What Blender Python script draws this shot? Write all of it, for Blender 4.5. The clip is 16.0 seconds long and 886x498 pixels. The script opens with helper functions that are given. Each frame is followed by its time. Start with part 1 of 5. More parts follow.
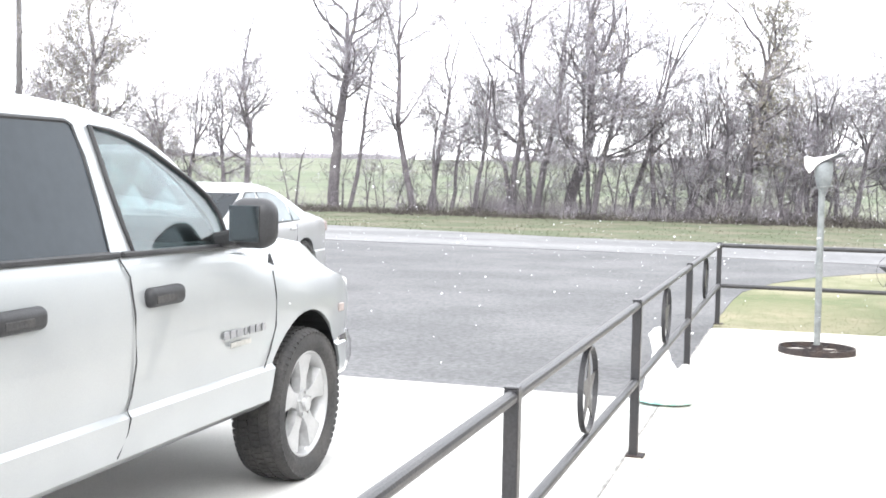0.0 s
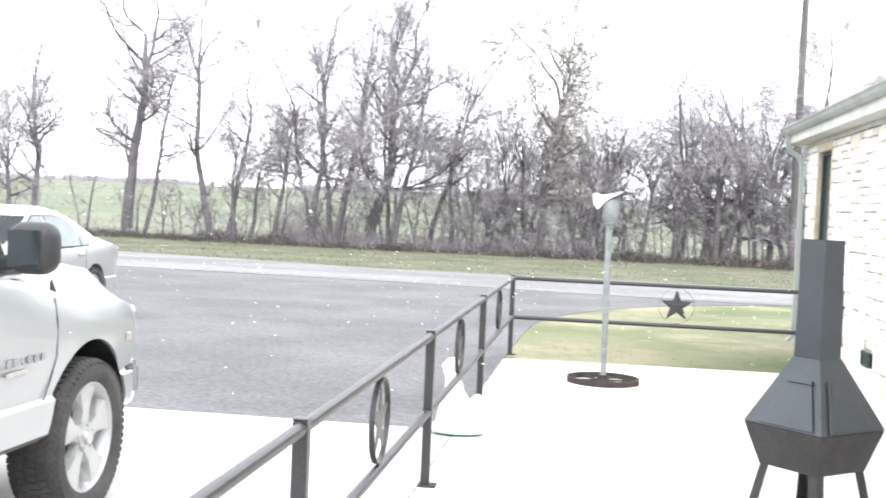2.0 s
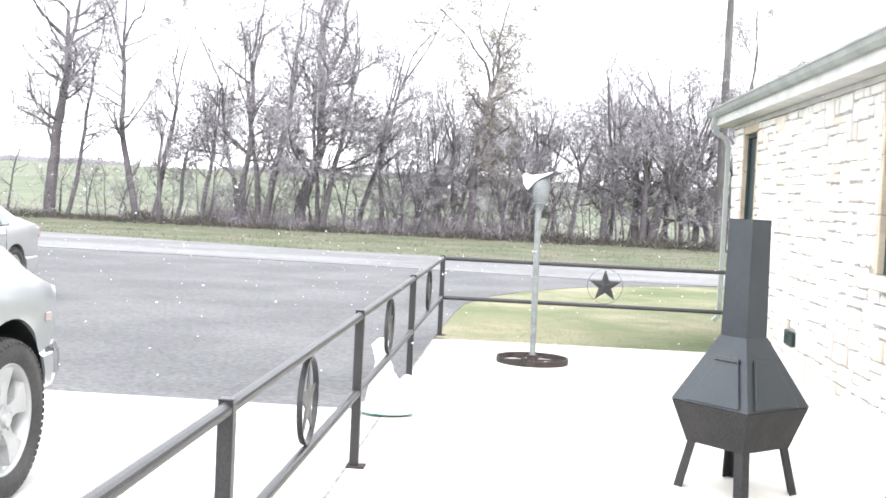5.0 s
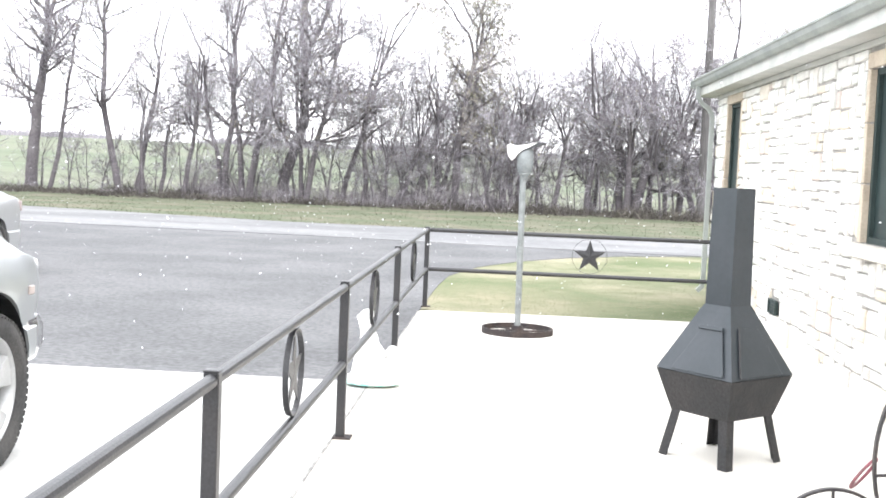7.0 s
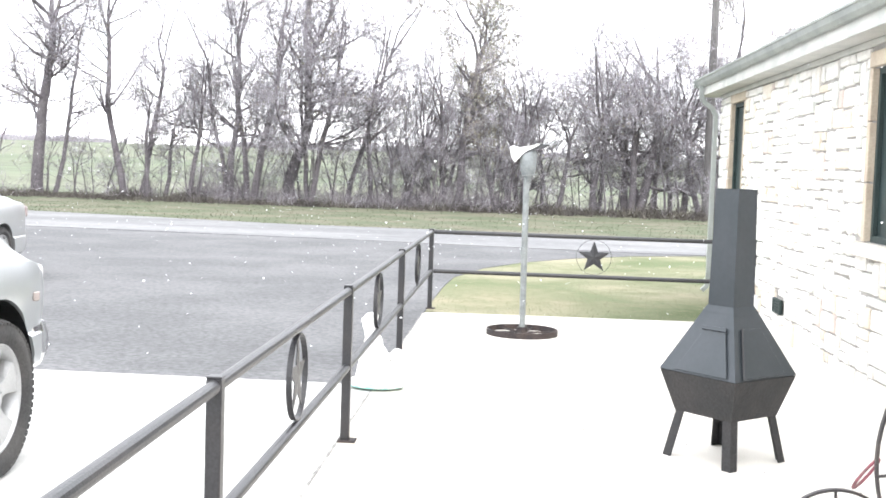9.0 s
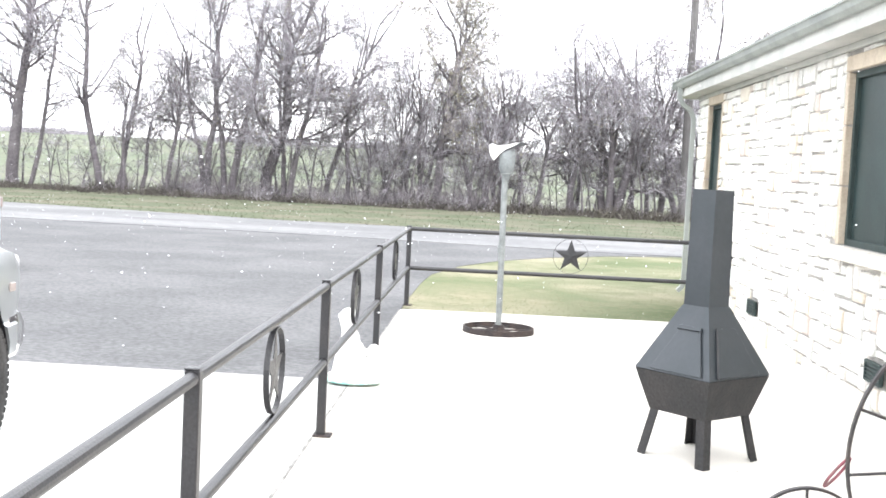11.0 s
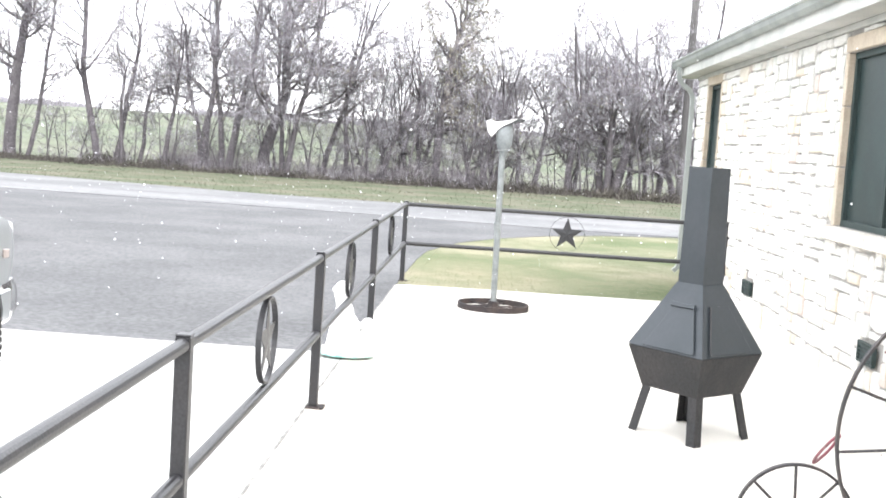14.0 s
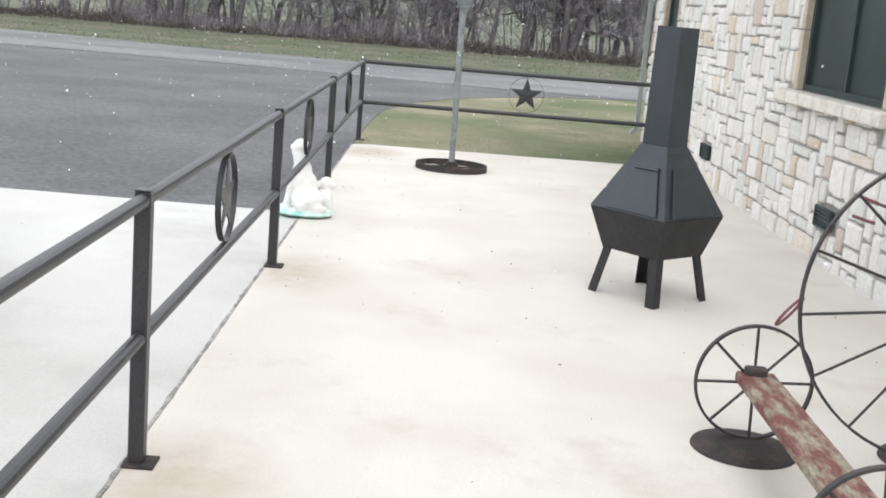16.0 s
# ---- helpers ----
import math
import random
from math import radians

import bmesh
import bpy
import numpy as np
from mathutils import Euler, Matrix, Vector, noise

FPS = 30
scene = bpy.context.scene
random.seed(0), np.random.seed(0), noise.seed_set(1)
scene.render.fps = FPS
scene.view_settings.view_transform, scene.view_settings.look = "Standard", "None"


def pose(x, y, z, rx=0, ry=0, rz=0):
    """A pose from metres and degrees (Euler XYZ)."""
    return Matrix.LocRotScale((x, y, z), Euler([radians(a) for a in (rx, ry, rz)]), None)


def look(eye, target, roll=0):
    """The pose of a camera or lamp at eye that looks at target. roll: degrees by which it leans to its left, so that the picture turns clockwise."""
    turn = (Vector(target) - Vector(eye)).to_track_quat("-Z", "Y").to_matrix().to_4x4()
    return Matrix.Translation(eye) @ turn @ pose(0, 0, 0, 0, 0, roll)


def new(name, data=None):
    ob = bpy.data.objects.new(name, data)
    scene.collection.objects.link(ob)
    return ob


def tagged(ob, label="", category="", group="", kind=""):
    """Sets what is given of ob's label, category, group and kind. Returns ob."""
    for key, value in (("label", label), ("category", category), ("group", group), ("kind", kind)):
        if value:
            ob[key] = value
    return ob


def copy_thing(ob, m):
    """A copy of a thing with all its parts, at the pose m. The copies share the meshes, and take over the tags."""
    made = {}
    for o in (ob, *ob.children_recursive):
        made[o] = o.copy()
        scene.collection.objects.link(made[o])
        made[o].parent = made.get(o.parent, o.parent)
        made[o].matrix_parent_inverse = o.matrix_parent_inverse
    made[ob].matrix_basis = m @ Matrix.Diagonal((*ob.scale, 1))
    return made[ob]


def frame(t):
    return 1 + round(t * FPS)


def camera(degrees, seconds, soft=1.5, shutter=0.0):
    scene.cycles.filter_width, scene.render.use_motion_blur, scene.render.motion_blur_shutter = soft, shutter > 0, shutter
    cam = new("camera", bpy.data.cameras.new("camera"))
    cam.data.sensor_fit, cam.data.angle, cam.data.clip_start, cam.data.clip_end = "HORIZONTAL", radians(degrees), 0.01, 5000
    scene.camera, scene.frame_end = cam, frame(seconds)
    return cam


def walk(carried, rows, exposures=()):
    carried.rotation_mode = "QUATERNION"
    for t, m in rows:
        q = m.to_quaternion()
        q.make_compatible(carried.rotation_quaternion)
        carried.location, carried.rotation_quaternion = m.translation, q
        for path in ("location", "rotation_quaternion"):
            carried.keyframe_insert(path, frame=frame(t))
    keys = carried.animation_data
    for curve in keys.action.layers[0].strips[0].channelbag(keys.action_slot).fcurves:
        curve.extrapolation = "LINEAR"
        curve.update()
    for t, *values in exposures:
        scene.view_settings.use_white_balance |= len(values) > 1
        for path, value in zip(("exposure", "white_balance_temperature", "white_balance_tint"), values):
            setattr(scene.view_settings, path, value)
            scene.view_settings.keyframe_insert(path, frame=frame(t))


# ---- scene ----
cam = camera(41.9, 16.0, soft=1.7, shutter=0.5)
PATH = [
    (0, (-0.084, 0.103, 1.621), (-0.682, 2.007, 1.491), 1.1),
    (0.5, (-0.086, 0.116, 1.623), (-0.653, 2.031, 1.516), 1.1),
    (1, (-0.092, 0.144, 1.612), (-0.573, 2.082, 1.507), 1.6),
    (1.5, (-0.077, 0.115, 1.633), (-0.427, 2.083, 1.572), 2.4),
    (2, (-0.059, 0.118, 1.624), (-0.324, 2.099, 1.556), 2.5),
    (2.5, (-0.072, 0.122, 1.621), (-0.255, 2.112, 1.542), 1.9),
    (3, (-0.071, 0.121, 1.624), (-0.28, 2.108, 1.539), 2.1),
    (3.5, (-0.076, 0.155, 1.617), (-0.261, 2.144, 1.513), 2.1),
    (4, (-0.058, 0.149, 1.622), (-0.236, 2.138, 1.523), 2.5),
    (4.5, (-0.062, 0.172, 1.613), (-0.222, 2.163, 1.519), 2.7),
    (7, (-0.066, 0.187, 1.597), (-0.18, 2.179, 1.456), 2.4),
    (7.5, (-0.064, 0.194, 1.6), (-0.186, 2.183, 1.425), 2.3),
    (8, (-0.051, 0.188, 1.603), (-0.165, 2.177, 1.431), 2.3),
    (8.5, (-0.059, 0.193, 1.605), (-0.178, 2.184, 1.451), 1.8),
    (9, (-0.049, 0.173, 1.612), (-0.173, 2.164, 1.472), 1.9),
    (11.5, (-0.06, 0.152, 1.6), (-0.139, 2.145, 1.458), 2.9),
    (12, (-0.062, 0.153, 1.597), (-0.151, 2.147, 1.463), 3.1),
    (12.5, (-0.059, 0.154, 1.6), (-0.155, 2.147, 1.471), 3.9),
    (13, (-0.056, 0.156, 1.598), (-0.155, 2.149, 1.473), 3.8),
    (13.5, (-0.058, 0.177, 1.596), (-0.151, 2.17, 1.449), 3.8),
    (14, (-0.041, 0.16, 1.578), (-0.118, 2.151, 1.399), 3.7),
    (14.4, (-0.011, 0.16, 1.569), (-0.096, 2.142, 1.317), 3.6),
    (14.5, (-0.052, 0.181, 1.56), (-0.107, 2.16, 1.275), 5.7),
    (14.8, (-0.063, 0.222, 1.559), (-0.078, 2.197, 1.243), 6.6),
    (15, (-0.08, 0.236, 1.531), (-0.042, 2.203, 1.172), 6.7),
    (15.5, (-0.112, 0.264, 1.546), (-0.084, 2.227, 1.163), 5.7),
    (16, (-0.095, 0.247, 1.551), (-0.072, 2.205, 1.142), 4.8),
]
EXPOSURES = [(0.0, 1.25), (14.2, 1.25), (14.6, 1.15), (15.0, 0.78), (15.5, 0.32), (16.0, 0.20)]
walk(cam, [(t, look(eye, target, roll)) for t, eye, target, roll in PATH], EXPOSURES)

# ---- light: overcast snowy day ----
world = bpy.data.worlds.new("overcast_sky")
scene.world = world
world.use_nodes = True
wn, wl = world.node_tree.nodes, world.node_tree.links
wn.clear()
sky = wn.new("ShaderNodeTexSky")
sky.sky_type = "NISHITA"
sky.sun_disc = False
sky.sun_elevation, sky.sun_rotation = radians(48), radians(200)
sky.air_density, sky.dust_density, sky.ozone_density = 1.0, 1.5, 1.0
pale = wn.new("ShaderNodeMix")
pale.data_type = "RGBA"
pale.inputs["Factor"].default_value = 0.85
pale.inputs["B"].default_value = (13.0, 13.3, 13.8, 1)
bg = wn.new("ShaderNodeBackground")
bg.inputs["Strength"].default_value = 0.13
wout = wn.new("ShaderNodeOutputWorld")
wl.new(sky.outputs[0], pale.inputs["A"])
wl.new(pale.outputs["Result"], bg.inputs[0])
wl.new(bg.outputs[0], wout.inputs[0])

sun_data = bpy.data.lights.new("sun", "SUN")
sun_data.energy, sun_data.angle, sun_data.color = 1.0, radians(50), (1.0, 0.985, 0.965)
sun = new("sun", sun_data)
sun.matrix_world = look((4, -9, 12), (0, 0, 0))


# ---- materials ----
def material(name, color, rough=0.6, metal=0.0, vary=0.15, scale=6.0, fine=60.0, bump=0.15, second=None, spec=0.5,
             island=0.0, obj_random=0.0, coat=0.0, stretch=(1, 1, 1), patch=(0.42, 0.62)):
    """Two scales of noise over a base colour (or between two colours), with fine relief."""
    m = bpy.data.materials.new(name)
    m.use_nodes = True
    n, l = m.node_tree.nodes, m.node_tree.links
    b = n["Principled BSDF"]
    b.inputs["Roughness"].default_value, b.inputs["Metallic"].default_value = rough, metal
    b.inputs["Specular IOR Level"].default_value = spec
    b.inputs["Coat Weight"].default_value = coat
    co = n.new("ShaderNodeTexCoord")
    mp = n.new("ShaderNodeMapping")
    mp.inputs["Scale"].default_value = stretch
    l.new(co.outputs["Object"], mp.inputs[0])
    big, small = n.new("ShaderNodeTexNoise"), n.new("ShaderNodeTexNoise")
    for tex, sc, det in ((big, scale, 5), (small, fine, 3)):
        tex.inputs["Scale"].default_value, tex.inputs["Detail"].default_value = sc, det
        l.new(mp.outputs[0], tex.inputs["Vector"])
    ramp = n.new("ShaderNodeMapRange")
    ramp.inputs["From Min"].default_value, ramp.inputs["From Max"].default_value = patch
    l.new(big.outputs[0], ramp.inputs["Value"])
    mix = n.new("ShaderNodeMix")
    mix.data_type = "RGBA"
    dark = tuple(c * (1 - vary) for c in color[:3])
    other = second or tuple(min(1, c * (1 + vary)) for c in color[:3])
    mix.inputs["A"].default_value, mix.inputs["B"].default_value = (*(color if second else dark), 1), (*other, 1)
    l.new(ramp.outputs[0], mix.inputs["Factor"])
    hsv = n.new("ShaderNodeHueSaturation")
    l.new(mix.outputs["Result"], hsv.inputs["Color"])
    val = n.new("ShaderNodeMapRange")
    val.inputs["To Min"].default_value, val.inputs["To Max"].default_value = 1 - vary, 1 + vary
    val.inputs["From Min"].default_value, val.inputs["From Max"].default_value = 0.3, 0.7
    l.new(small.outputs[0], val.inputs["Value"])
    last = val.outputs[0]
    if island or obj_random:
        src = n.new("ShaderNodeNewGeometry").outputs["Random Per Island"] if island else n.new("ShaderNodeObjectInfo").outputs["Random"]
        amount = island or obj_random
        rr = n.new("ShaderNodeMapRange")
        rr.inputs["To Min"].default_value, rr.inputs["To Max"].default_value = 1 - amount, 1 + amount
        l.new(src, rr.inputs["Value"])
        mul = n.new("ShaderNodeMath")
        mul.operation = "MULTIPLY"
        l.new(last, mul.inputs[0]), l.new(rr.outputs[0], mul.inputs[1])
        last = mul.outputs[0]
    l.new(last, hsv.inputs["Value"])
    l.new(hsv.outputs[0], b.inputs["Base Color"])
    if bump:
        bp = n.new("ShaderNodeBump")
        bp.inputs["Strength"].default_value, bp.inputs["Distance"].default_value = bump, 0.01
        l.new(small.outputs[0], bp.inputs["Height"])
        l.new(bp.outputs[0], b.inputs["Normal"])
    return m


CONCRETE = material("pale_concrete", (0.60, 0.575, 0.53), 0.85, vary=0.05, scale=1.1, fine=90, bump=0.1, second=(0.555, 0.52, 0.47), spec=0.3)


def add_stains(m, color, scale, lo, hi, amount, offset):
    """Blotches of a second colour mixed over a material's base colour."""
    n, l = m.node_tree.nodes, m.node_tree.links
    b = n["Principled BSDF"]
    old = b.inputs["Base Color"].links[0].from_socket
    co, mp, tex, rng, mix = (n.new(k) for k in ("ShaderNodeTexCoord", "ShaderNodeMapping", "ShaderNodeTexNoise", "ShaderNodeMapRange", "ShaderNodeMix"))
    mp.inputs["Location"].default_value = offset
    tex.inputs["Scale"].default_value, tex.inputs["Detail"].default_value, tex.inputs["Roughness"].default_value = scale, 8, 0.7
    rng.inputs["From Min"].default_value, rng.inputs["From Max"].default_value, rng.inputs["To Max"].default_value = lo, hi, amount
    mix.data_type = "RGBA"
    l.new(co.outputs["Object"], mp.inputs[0]), l.new(mp.outputs[0], tex.inputs["Vector"]), l.new(tex.outputs[0], rng.inputs["Value"])
    l.new(rng.outputs[0], mix.inputs["Factor"]), l.new(old, mix.inputs["A"])
    mix.inputs["B"].default_value = (*color, 1)
    l.new(mix.outputs["Result"], b.inputs["Base Color"])


add_stains(CONCRETE, (0.40, 0.35, 0.29), 0.9, 0.56, 0.72, 0.55, (3, 1, 0))
add_stains(CONCRETE, (0.30, 0.27, 0.24), 34, 0.70, 0.76, 0.6, (0, 5, 0))
FILLER = material("joint_filler", (0.29, 0.28, 0.265), 0.95, vary=0.3, scale=9, fine=80, bump=0.4)
DRIVE = material("driveway_concrete", (0.56, 0.55, 0.53), 0.85, vary=0.06, scale=0.8, fine=80, bump=0.1, second=(0.50, 0.49, 0.47), spec=0.3)
ASPHALT = material("asphalt", (0.094, 0.094, 0.097), 0.8, vary=0.32, scale=0.45, fine=22, bump=0.7, second=(0.13, 0.129, 0.132), spec=0.35)
add_stains(DRIVE, (0.36, 0.355, 0.34), 0.7, 0.52, 0.70, 0.6, (1, 2, 0))
add_stains(ASPHALT, (0.20, 0.20, 0.205), 0.5, 0.55, 0.75, 0.5, (7, 2, 0))
GRASSGROUND = material("winter_grass_ground", (0.130, 0.152, 0.085), 0.95, vary=0.12, scale=0.35, fine=26, bump=0.3, second=(0.27, 0.25, 0.175), spec=0.1)
add_stains(GRASSGROUND, (0.10, 0.125, 0.062), 0.55, 0.48, 0.66, 0.75, (2.2, 4, 0))
add_stains(GRASSGROUND, (0.30, 0.262, 0.195), 0.8, 0.54, 0.70, 0.7, (9, 1, 0))
add_stains(ASPHALT, (0.30, 0.30, 0.30), 9, 0.72, 0.80, 0.7, (2, 2, 0))
ROADMAT = material("worn_road", (0.15, 0.15, 0.155), 0.9, vary=0.2, scale=0.5, fine=14, bump=0.4, second=(0.21, 0.208, 0.21), spec=0.3, stretch=(0.3, 1, 1))
VERGEMAT = material("verge_ground", (0.108, 0.122, 0.080), 0.95, vary=0.12, scale=0.5, fine=14, bump=0.3, second=(0.155, 0.148, 0.112), spec=0.1)
BLADE = material("grass_blades", (0.165, 0.192, 0.112), 0.8, vary=0.08, scale=0.40, fine=4, bump=0, second=(0.27, 0.252, 0.188), spec=0.0, island=0.04, patch=(0.40, 0.60))
VERGEBLADE = material("verge_blades", (0.140, 0.154, 0.106), 0.8, vary=0.08, scale=0.5, fine=4, bump=0, second=(0.18, 0.175, 0.135), spec=0.0, island=0.04)
WEED = material("dead_weeds", (0.088, 0.080, 0.074), 0.9, vary=0.2, scale=0.8, fine=7, bump=0, second=(0.125, 0.114, 0.098), spec=0.1, island=0.4)
BRUSH = material("brush_stems", (0.22, 0.20, 0.215), 0.9, vary=0.2, scale=0.8, fine=7, bump=0, second=(0.33, 0.305, 0.32), spec=0.1, island=0.35)
FIELD = material("far_field", (0.130, 0.152, 0.105), 0.95, vary=0.2, scale=0.03, fine=0.6, bump=0, second=(0.185, 0.19, 0.145), spec=0.1, stretch=(0.25, 1, 1))
BARK = material("grey_bark", (0.125, 0.113, 0.122), 0.9, vary=0.25, scale=2, fine=16, bump=0.5, second=(0.165, 0.150, 0.158), spec=0.1)
TWIG = material("bare_twigs", (0.35, 0.33, 0.36), 0.9, vary=0.15, scale=1, fine=8, bump=0, spec=0.1, island=0.3)
LEAF = material("dry_leaves", (0.24, 0.23, 0.16), 0.8, vary=0.25, scale=1, fine=6, bump=0, second=(0.28, 0.25, 0.21), spec=0.1, island=0.35)
IRON = material("black_fence_paint", (0.024, 0.024, 0.027), 0.38, 0.0, vary=0.3, scale=5, fine=120, bump=0.12, second=(0.029, 0.027, 0.029), spec=0.5)
STOVEMAT = material("matt_black_steel", (0.034, 0.041, 0.047), 0.36, 0.25, vary=0.06, scale=3, fine=40, bump=0.0, second=(0.043, 0.049, 0.056))
SOOT = material("sooty_steel", (0.020, 0.0205, 0.022), 0.6, 0.2, vary=0.3, scale=7, fine=70, bump=0.25, second=(0.029, 0.027, 0.028))
RUST = material("rusty_iron", (0.040, 0.035, 0.036), 0.75, 0.2, vary=0.3, scale=9, fine=90, bump=0.4, second=(0.066, 0.051, 0.047), spec=0.3)
GALV = material("galvanised_steel", (0.23, 0.245, 0.245), 0.6, 0.15, vary=0.15, scale=9, fine=60, bump=0.15, second=(0.17, 0.185, 0.185))
JAR = material("cloudy_jar", (0.19, 0.205, 0.21), 0.18, vary=0.12, scale=9, fine=60, bump=0.03)
WHITETRIM = material("pale_trim_paint", (0.50, 0.50, 0.475), 0.55, vary=0.06, scale=3, fine=50, bump=0.05, second=(0.42, 0.43, 0.41))
GUTTERMAT = material("grey_gutter_paint", (0.30, 0.32, 0.305), 0.5, vary=0.08, scale=3, fine=50, bump=0.05, second=(0.24, 0.26, 0.25))
TANTRIM = material("tan_painted_trim", (0.50, 0.43, 0.34), 0.8, vary=0.1, scale=5, fine=60, bump=0.25, second=(0.42, 0.35, 0.275))
MORTAR = material("mortar", (0.33, 0.315, 0.295), 0.95, vary=0.12, scale=6, fine=90, bump=0.4)
SILLSTONE = material("pale_sill_stone", (0.66, 0.63, 0.57), 0.85, vary=0.1, scale=7, fine=60, bump=0.5, second=(0.57, 0.53, 0.47))
SHINGLE = material("roof_shingles", (0.16, 0.155, 0.15), 0.9, vary=0.2, scale=5, fine=60, bump=0.4)
WOODPOLE = material("weathered_pole_wood", (0.125, 0.118, 0.118), 0.9, vary=0.25, scale=3, fine=30, bump=0.4, stretch=(1, 1, 0.1))
HOODWHITE = material("white_enamel", (0.72, 0.72, 0.70), 0.45, vary=0.05, scale=9, fine=60, bump=0.05)
SCREEN = material("dark_window_glass", (0.026, 0.043, 0.043), 0.4, spec=0.3, vary=0.15, scale=2, fine=40, bump=0)
DARKFRAME = material("dark_window_frame", (0.022, 0.038, 0.036), 0.7, vary=0.1, scale=8, fine=50, bump=0.05)


# ---- building helpers ----
def mesh_object(name, verts, faces, mat, parent=None, label="", smooth=False):
    me = bpy.data.meshes.new(name)
    me.from_pydata([tuple(v) for v in verts], [], faces)
    me.validate()
    me.update()
    if smooth:
        me.shade_smooth()
    me.materials.append(mat)
    ob = new(name, me)
    if parent:
        ob.parent = parent
    if label:
        ob["label"] = label
    return ob


def part(name, bm, mat, parent=None, label="", smooth=False):
    """Links a bmesh as one mesh object under a thing."""
    bmesh.ops.recalc_face_normals(bm, faces=bm.faces)
    me = bpy.data.meshes.new(name)
    bm.to_mesh(me)
    bm.free()
    if smooth:
        me.shade_smooth()
        me.set_sharp_from_angle(angle=radians(40))
    me.materials.append(mat)
    ob = new(name, me)
    if parent:
        ob.parent = parent
    if label:
        ob["label"] = label
    return ob


def thing(name, at, label, category, group="", rz=0.0):
    e = new(name)
    e.empty_display_size = 0.1
    e.matrix_basis = pose(*at, 0, 0, rz)
    return tagged(e, label, category, group)


def add_box(bm, size, m=Matrix(), bevel=0.0, seg=1):
    out = bmesh.ops.create_cube(bm, size=1.0, matrix=m @ Matrix.Diagonal((*size, 1)))
    if bevel:
        edges = list({e for v in out["verts"] for e in v.link_edges})
        bmesh.ops.bevel(bm, geom=edges, offset=bevel, segments=seg, affect="EDGES", profile=0.5)
    return bm


def box(size, at=(0, 0, 0), rot=(0, 0, 0), bevel=0.004, seg=1):
    return add_box(bmesh.new(), size, pose(*at, *rot), bevel, seg)


def add_tube(bm, a, b, r1, r2=None, n=10, caps=True):
    a, b = Vector(a), Vector(b)
    d = b - a
    q = d.to_track_quat("Z", "Y").to_matrix().to_4x4()
    bmesh.ops.create_cone(bm, cap_ends=caps, segments=n, radius1=r1, radius2=r1 if r2 is None else r2, depth=d.length,
                          matrix=Matrix.Translation((a + b) / 2) @ q)
    return bm


def tube(a, b, r1, r2=None, n=10):
    return add_tube(bmesh.new(), a, b, r1, r2, n)


def ring(bm, m, radius, width, thick, n=36):
    """A flat-sided hoop in the local xz plane: thick radially, wide along y."""
    rows = []
    for i in range(n):
        a = 2 * math.pi * i / n
        c, s = math.cos(a), math.sin(a)
        rows.append([bm.verts.new(m @ Vector((c * r, y, s * r))) for r, y in
                     ((radius, -width / 2), (radius, width / 2), (radius - thick, width / 2), (radius - thick, -width / 2))])
    for i in range(n):
        a, b = rows[i], rows[(i + 1) % n]
        for k in range(4):
            bm.faces.new((a[k], a[(k + 1) % 4], b[(k + 1) % 4], b[k]))
    return bm


def sweep(points, radius, n=8, closed=False):
    """A round bar along points."""
    bm = bmesh.new()
    pts = [Vector(p) for p in points]
    rows = []
    for i, p in enumerate(pts):
        a = pts[i - 1] if i or closed else p
        b = pts[(i + 1) % len(pts)] if i + 1 < len(pts) or closed else p
        q = (b - a).to_track_quat("Z", "Y").to_matrix()
        rows.append([bm.verts.new(p + q @ Vector((math.cos(t) * radius, math.sin(t) * radius, 0)))
                     for t in (2 * math.pi * k / n for k in range(n))])
    m = len(rows)
    for i in range(m if closed else m - 1):
        a, b = rows[i], rows[(i + 1) % m]
        for k in range(n):
            bm.faces.new((a[k], a[(k + 1) % n], b[(k + 1) % n], b[k]))
    if not closed:
        bm.faces.new(rows[0][::-1]), bm.faces.new(rows[-1])
    return bm


def star_bm(radius, thick, inner=0.40, dished=0.0):
    """A five-pointed star in the xz plane."""
    bm = bmesh.new()
    pts = []
    for k in range(10):
        a, r = math.pi / 2 + math.pi * k / 5, radius * (1 if k % 2 == 0 else inner)
        pts.append((math.cos(a) * r, math.sin(a) * r))
    front = [bm.verts.new((x, -thick / 2, z)) for x, z in pts]
    back = [bm.verts.new((x, thick / 2, z)) for x, z in pts]
    cf, cb = bm.verts.new((0, -thick / 2 - dished, 0)), bm.verts.new((0, thick / 2 + dished, 0))
    for k in range(10):
        j = (k + 1) % 10
        bm.faces.new((front[k], front[j], cf)), bm.faces.new((back[j], back[k], cb))
        bm.faces.new((front[k], back[k], back[j], front[j]))
    return bm


def prism(outline, z0, z1, bevel=0.0):
    """A flat outline in the xy plane, raised from z0 to z1."""
    bm = bmesh.new()
    low = [bm.verts.new((x, y, z0)) for x, y in outline]
    top = [bm.verts.new((x, y, z1)) for x, y in outline]
    bm.faces.new(low[::-1])
    f = bm.faces.new(top)
    for i in range(len(outline)):
        j = (i + 1) % len(outline)
        bm.faces.new((low[i], low[j], top[j], top[i]))
    if bevel:
        bmesh.ops.bevel(bm, geom=list(f.edges), offset=bevel, segments=2, affect="EDGES", profile=0.5)
    return bm


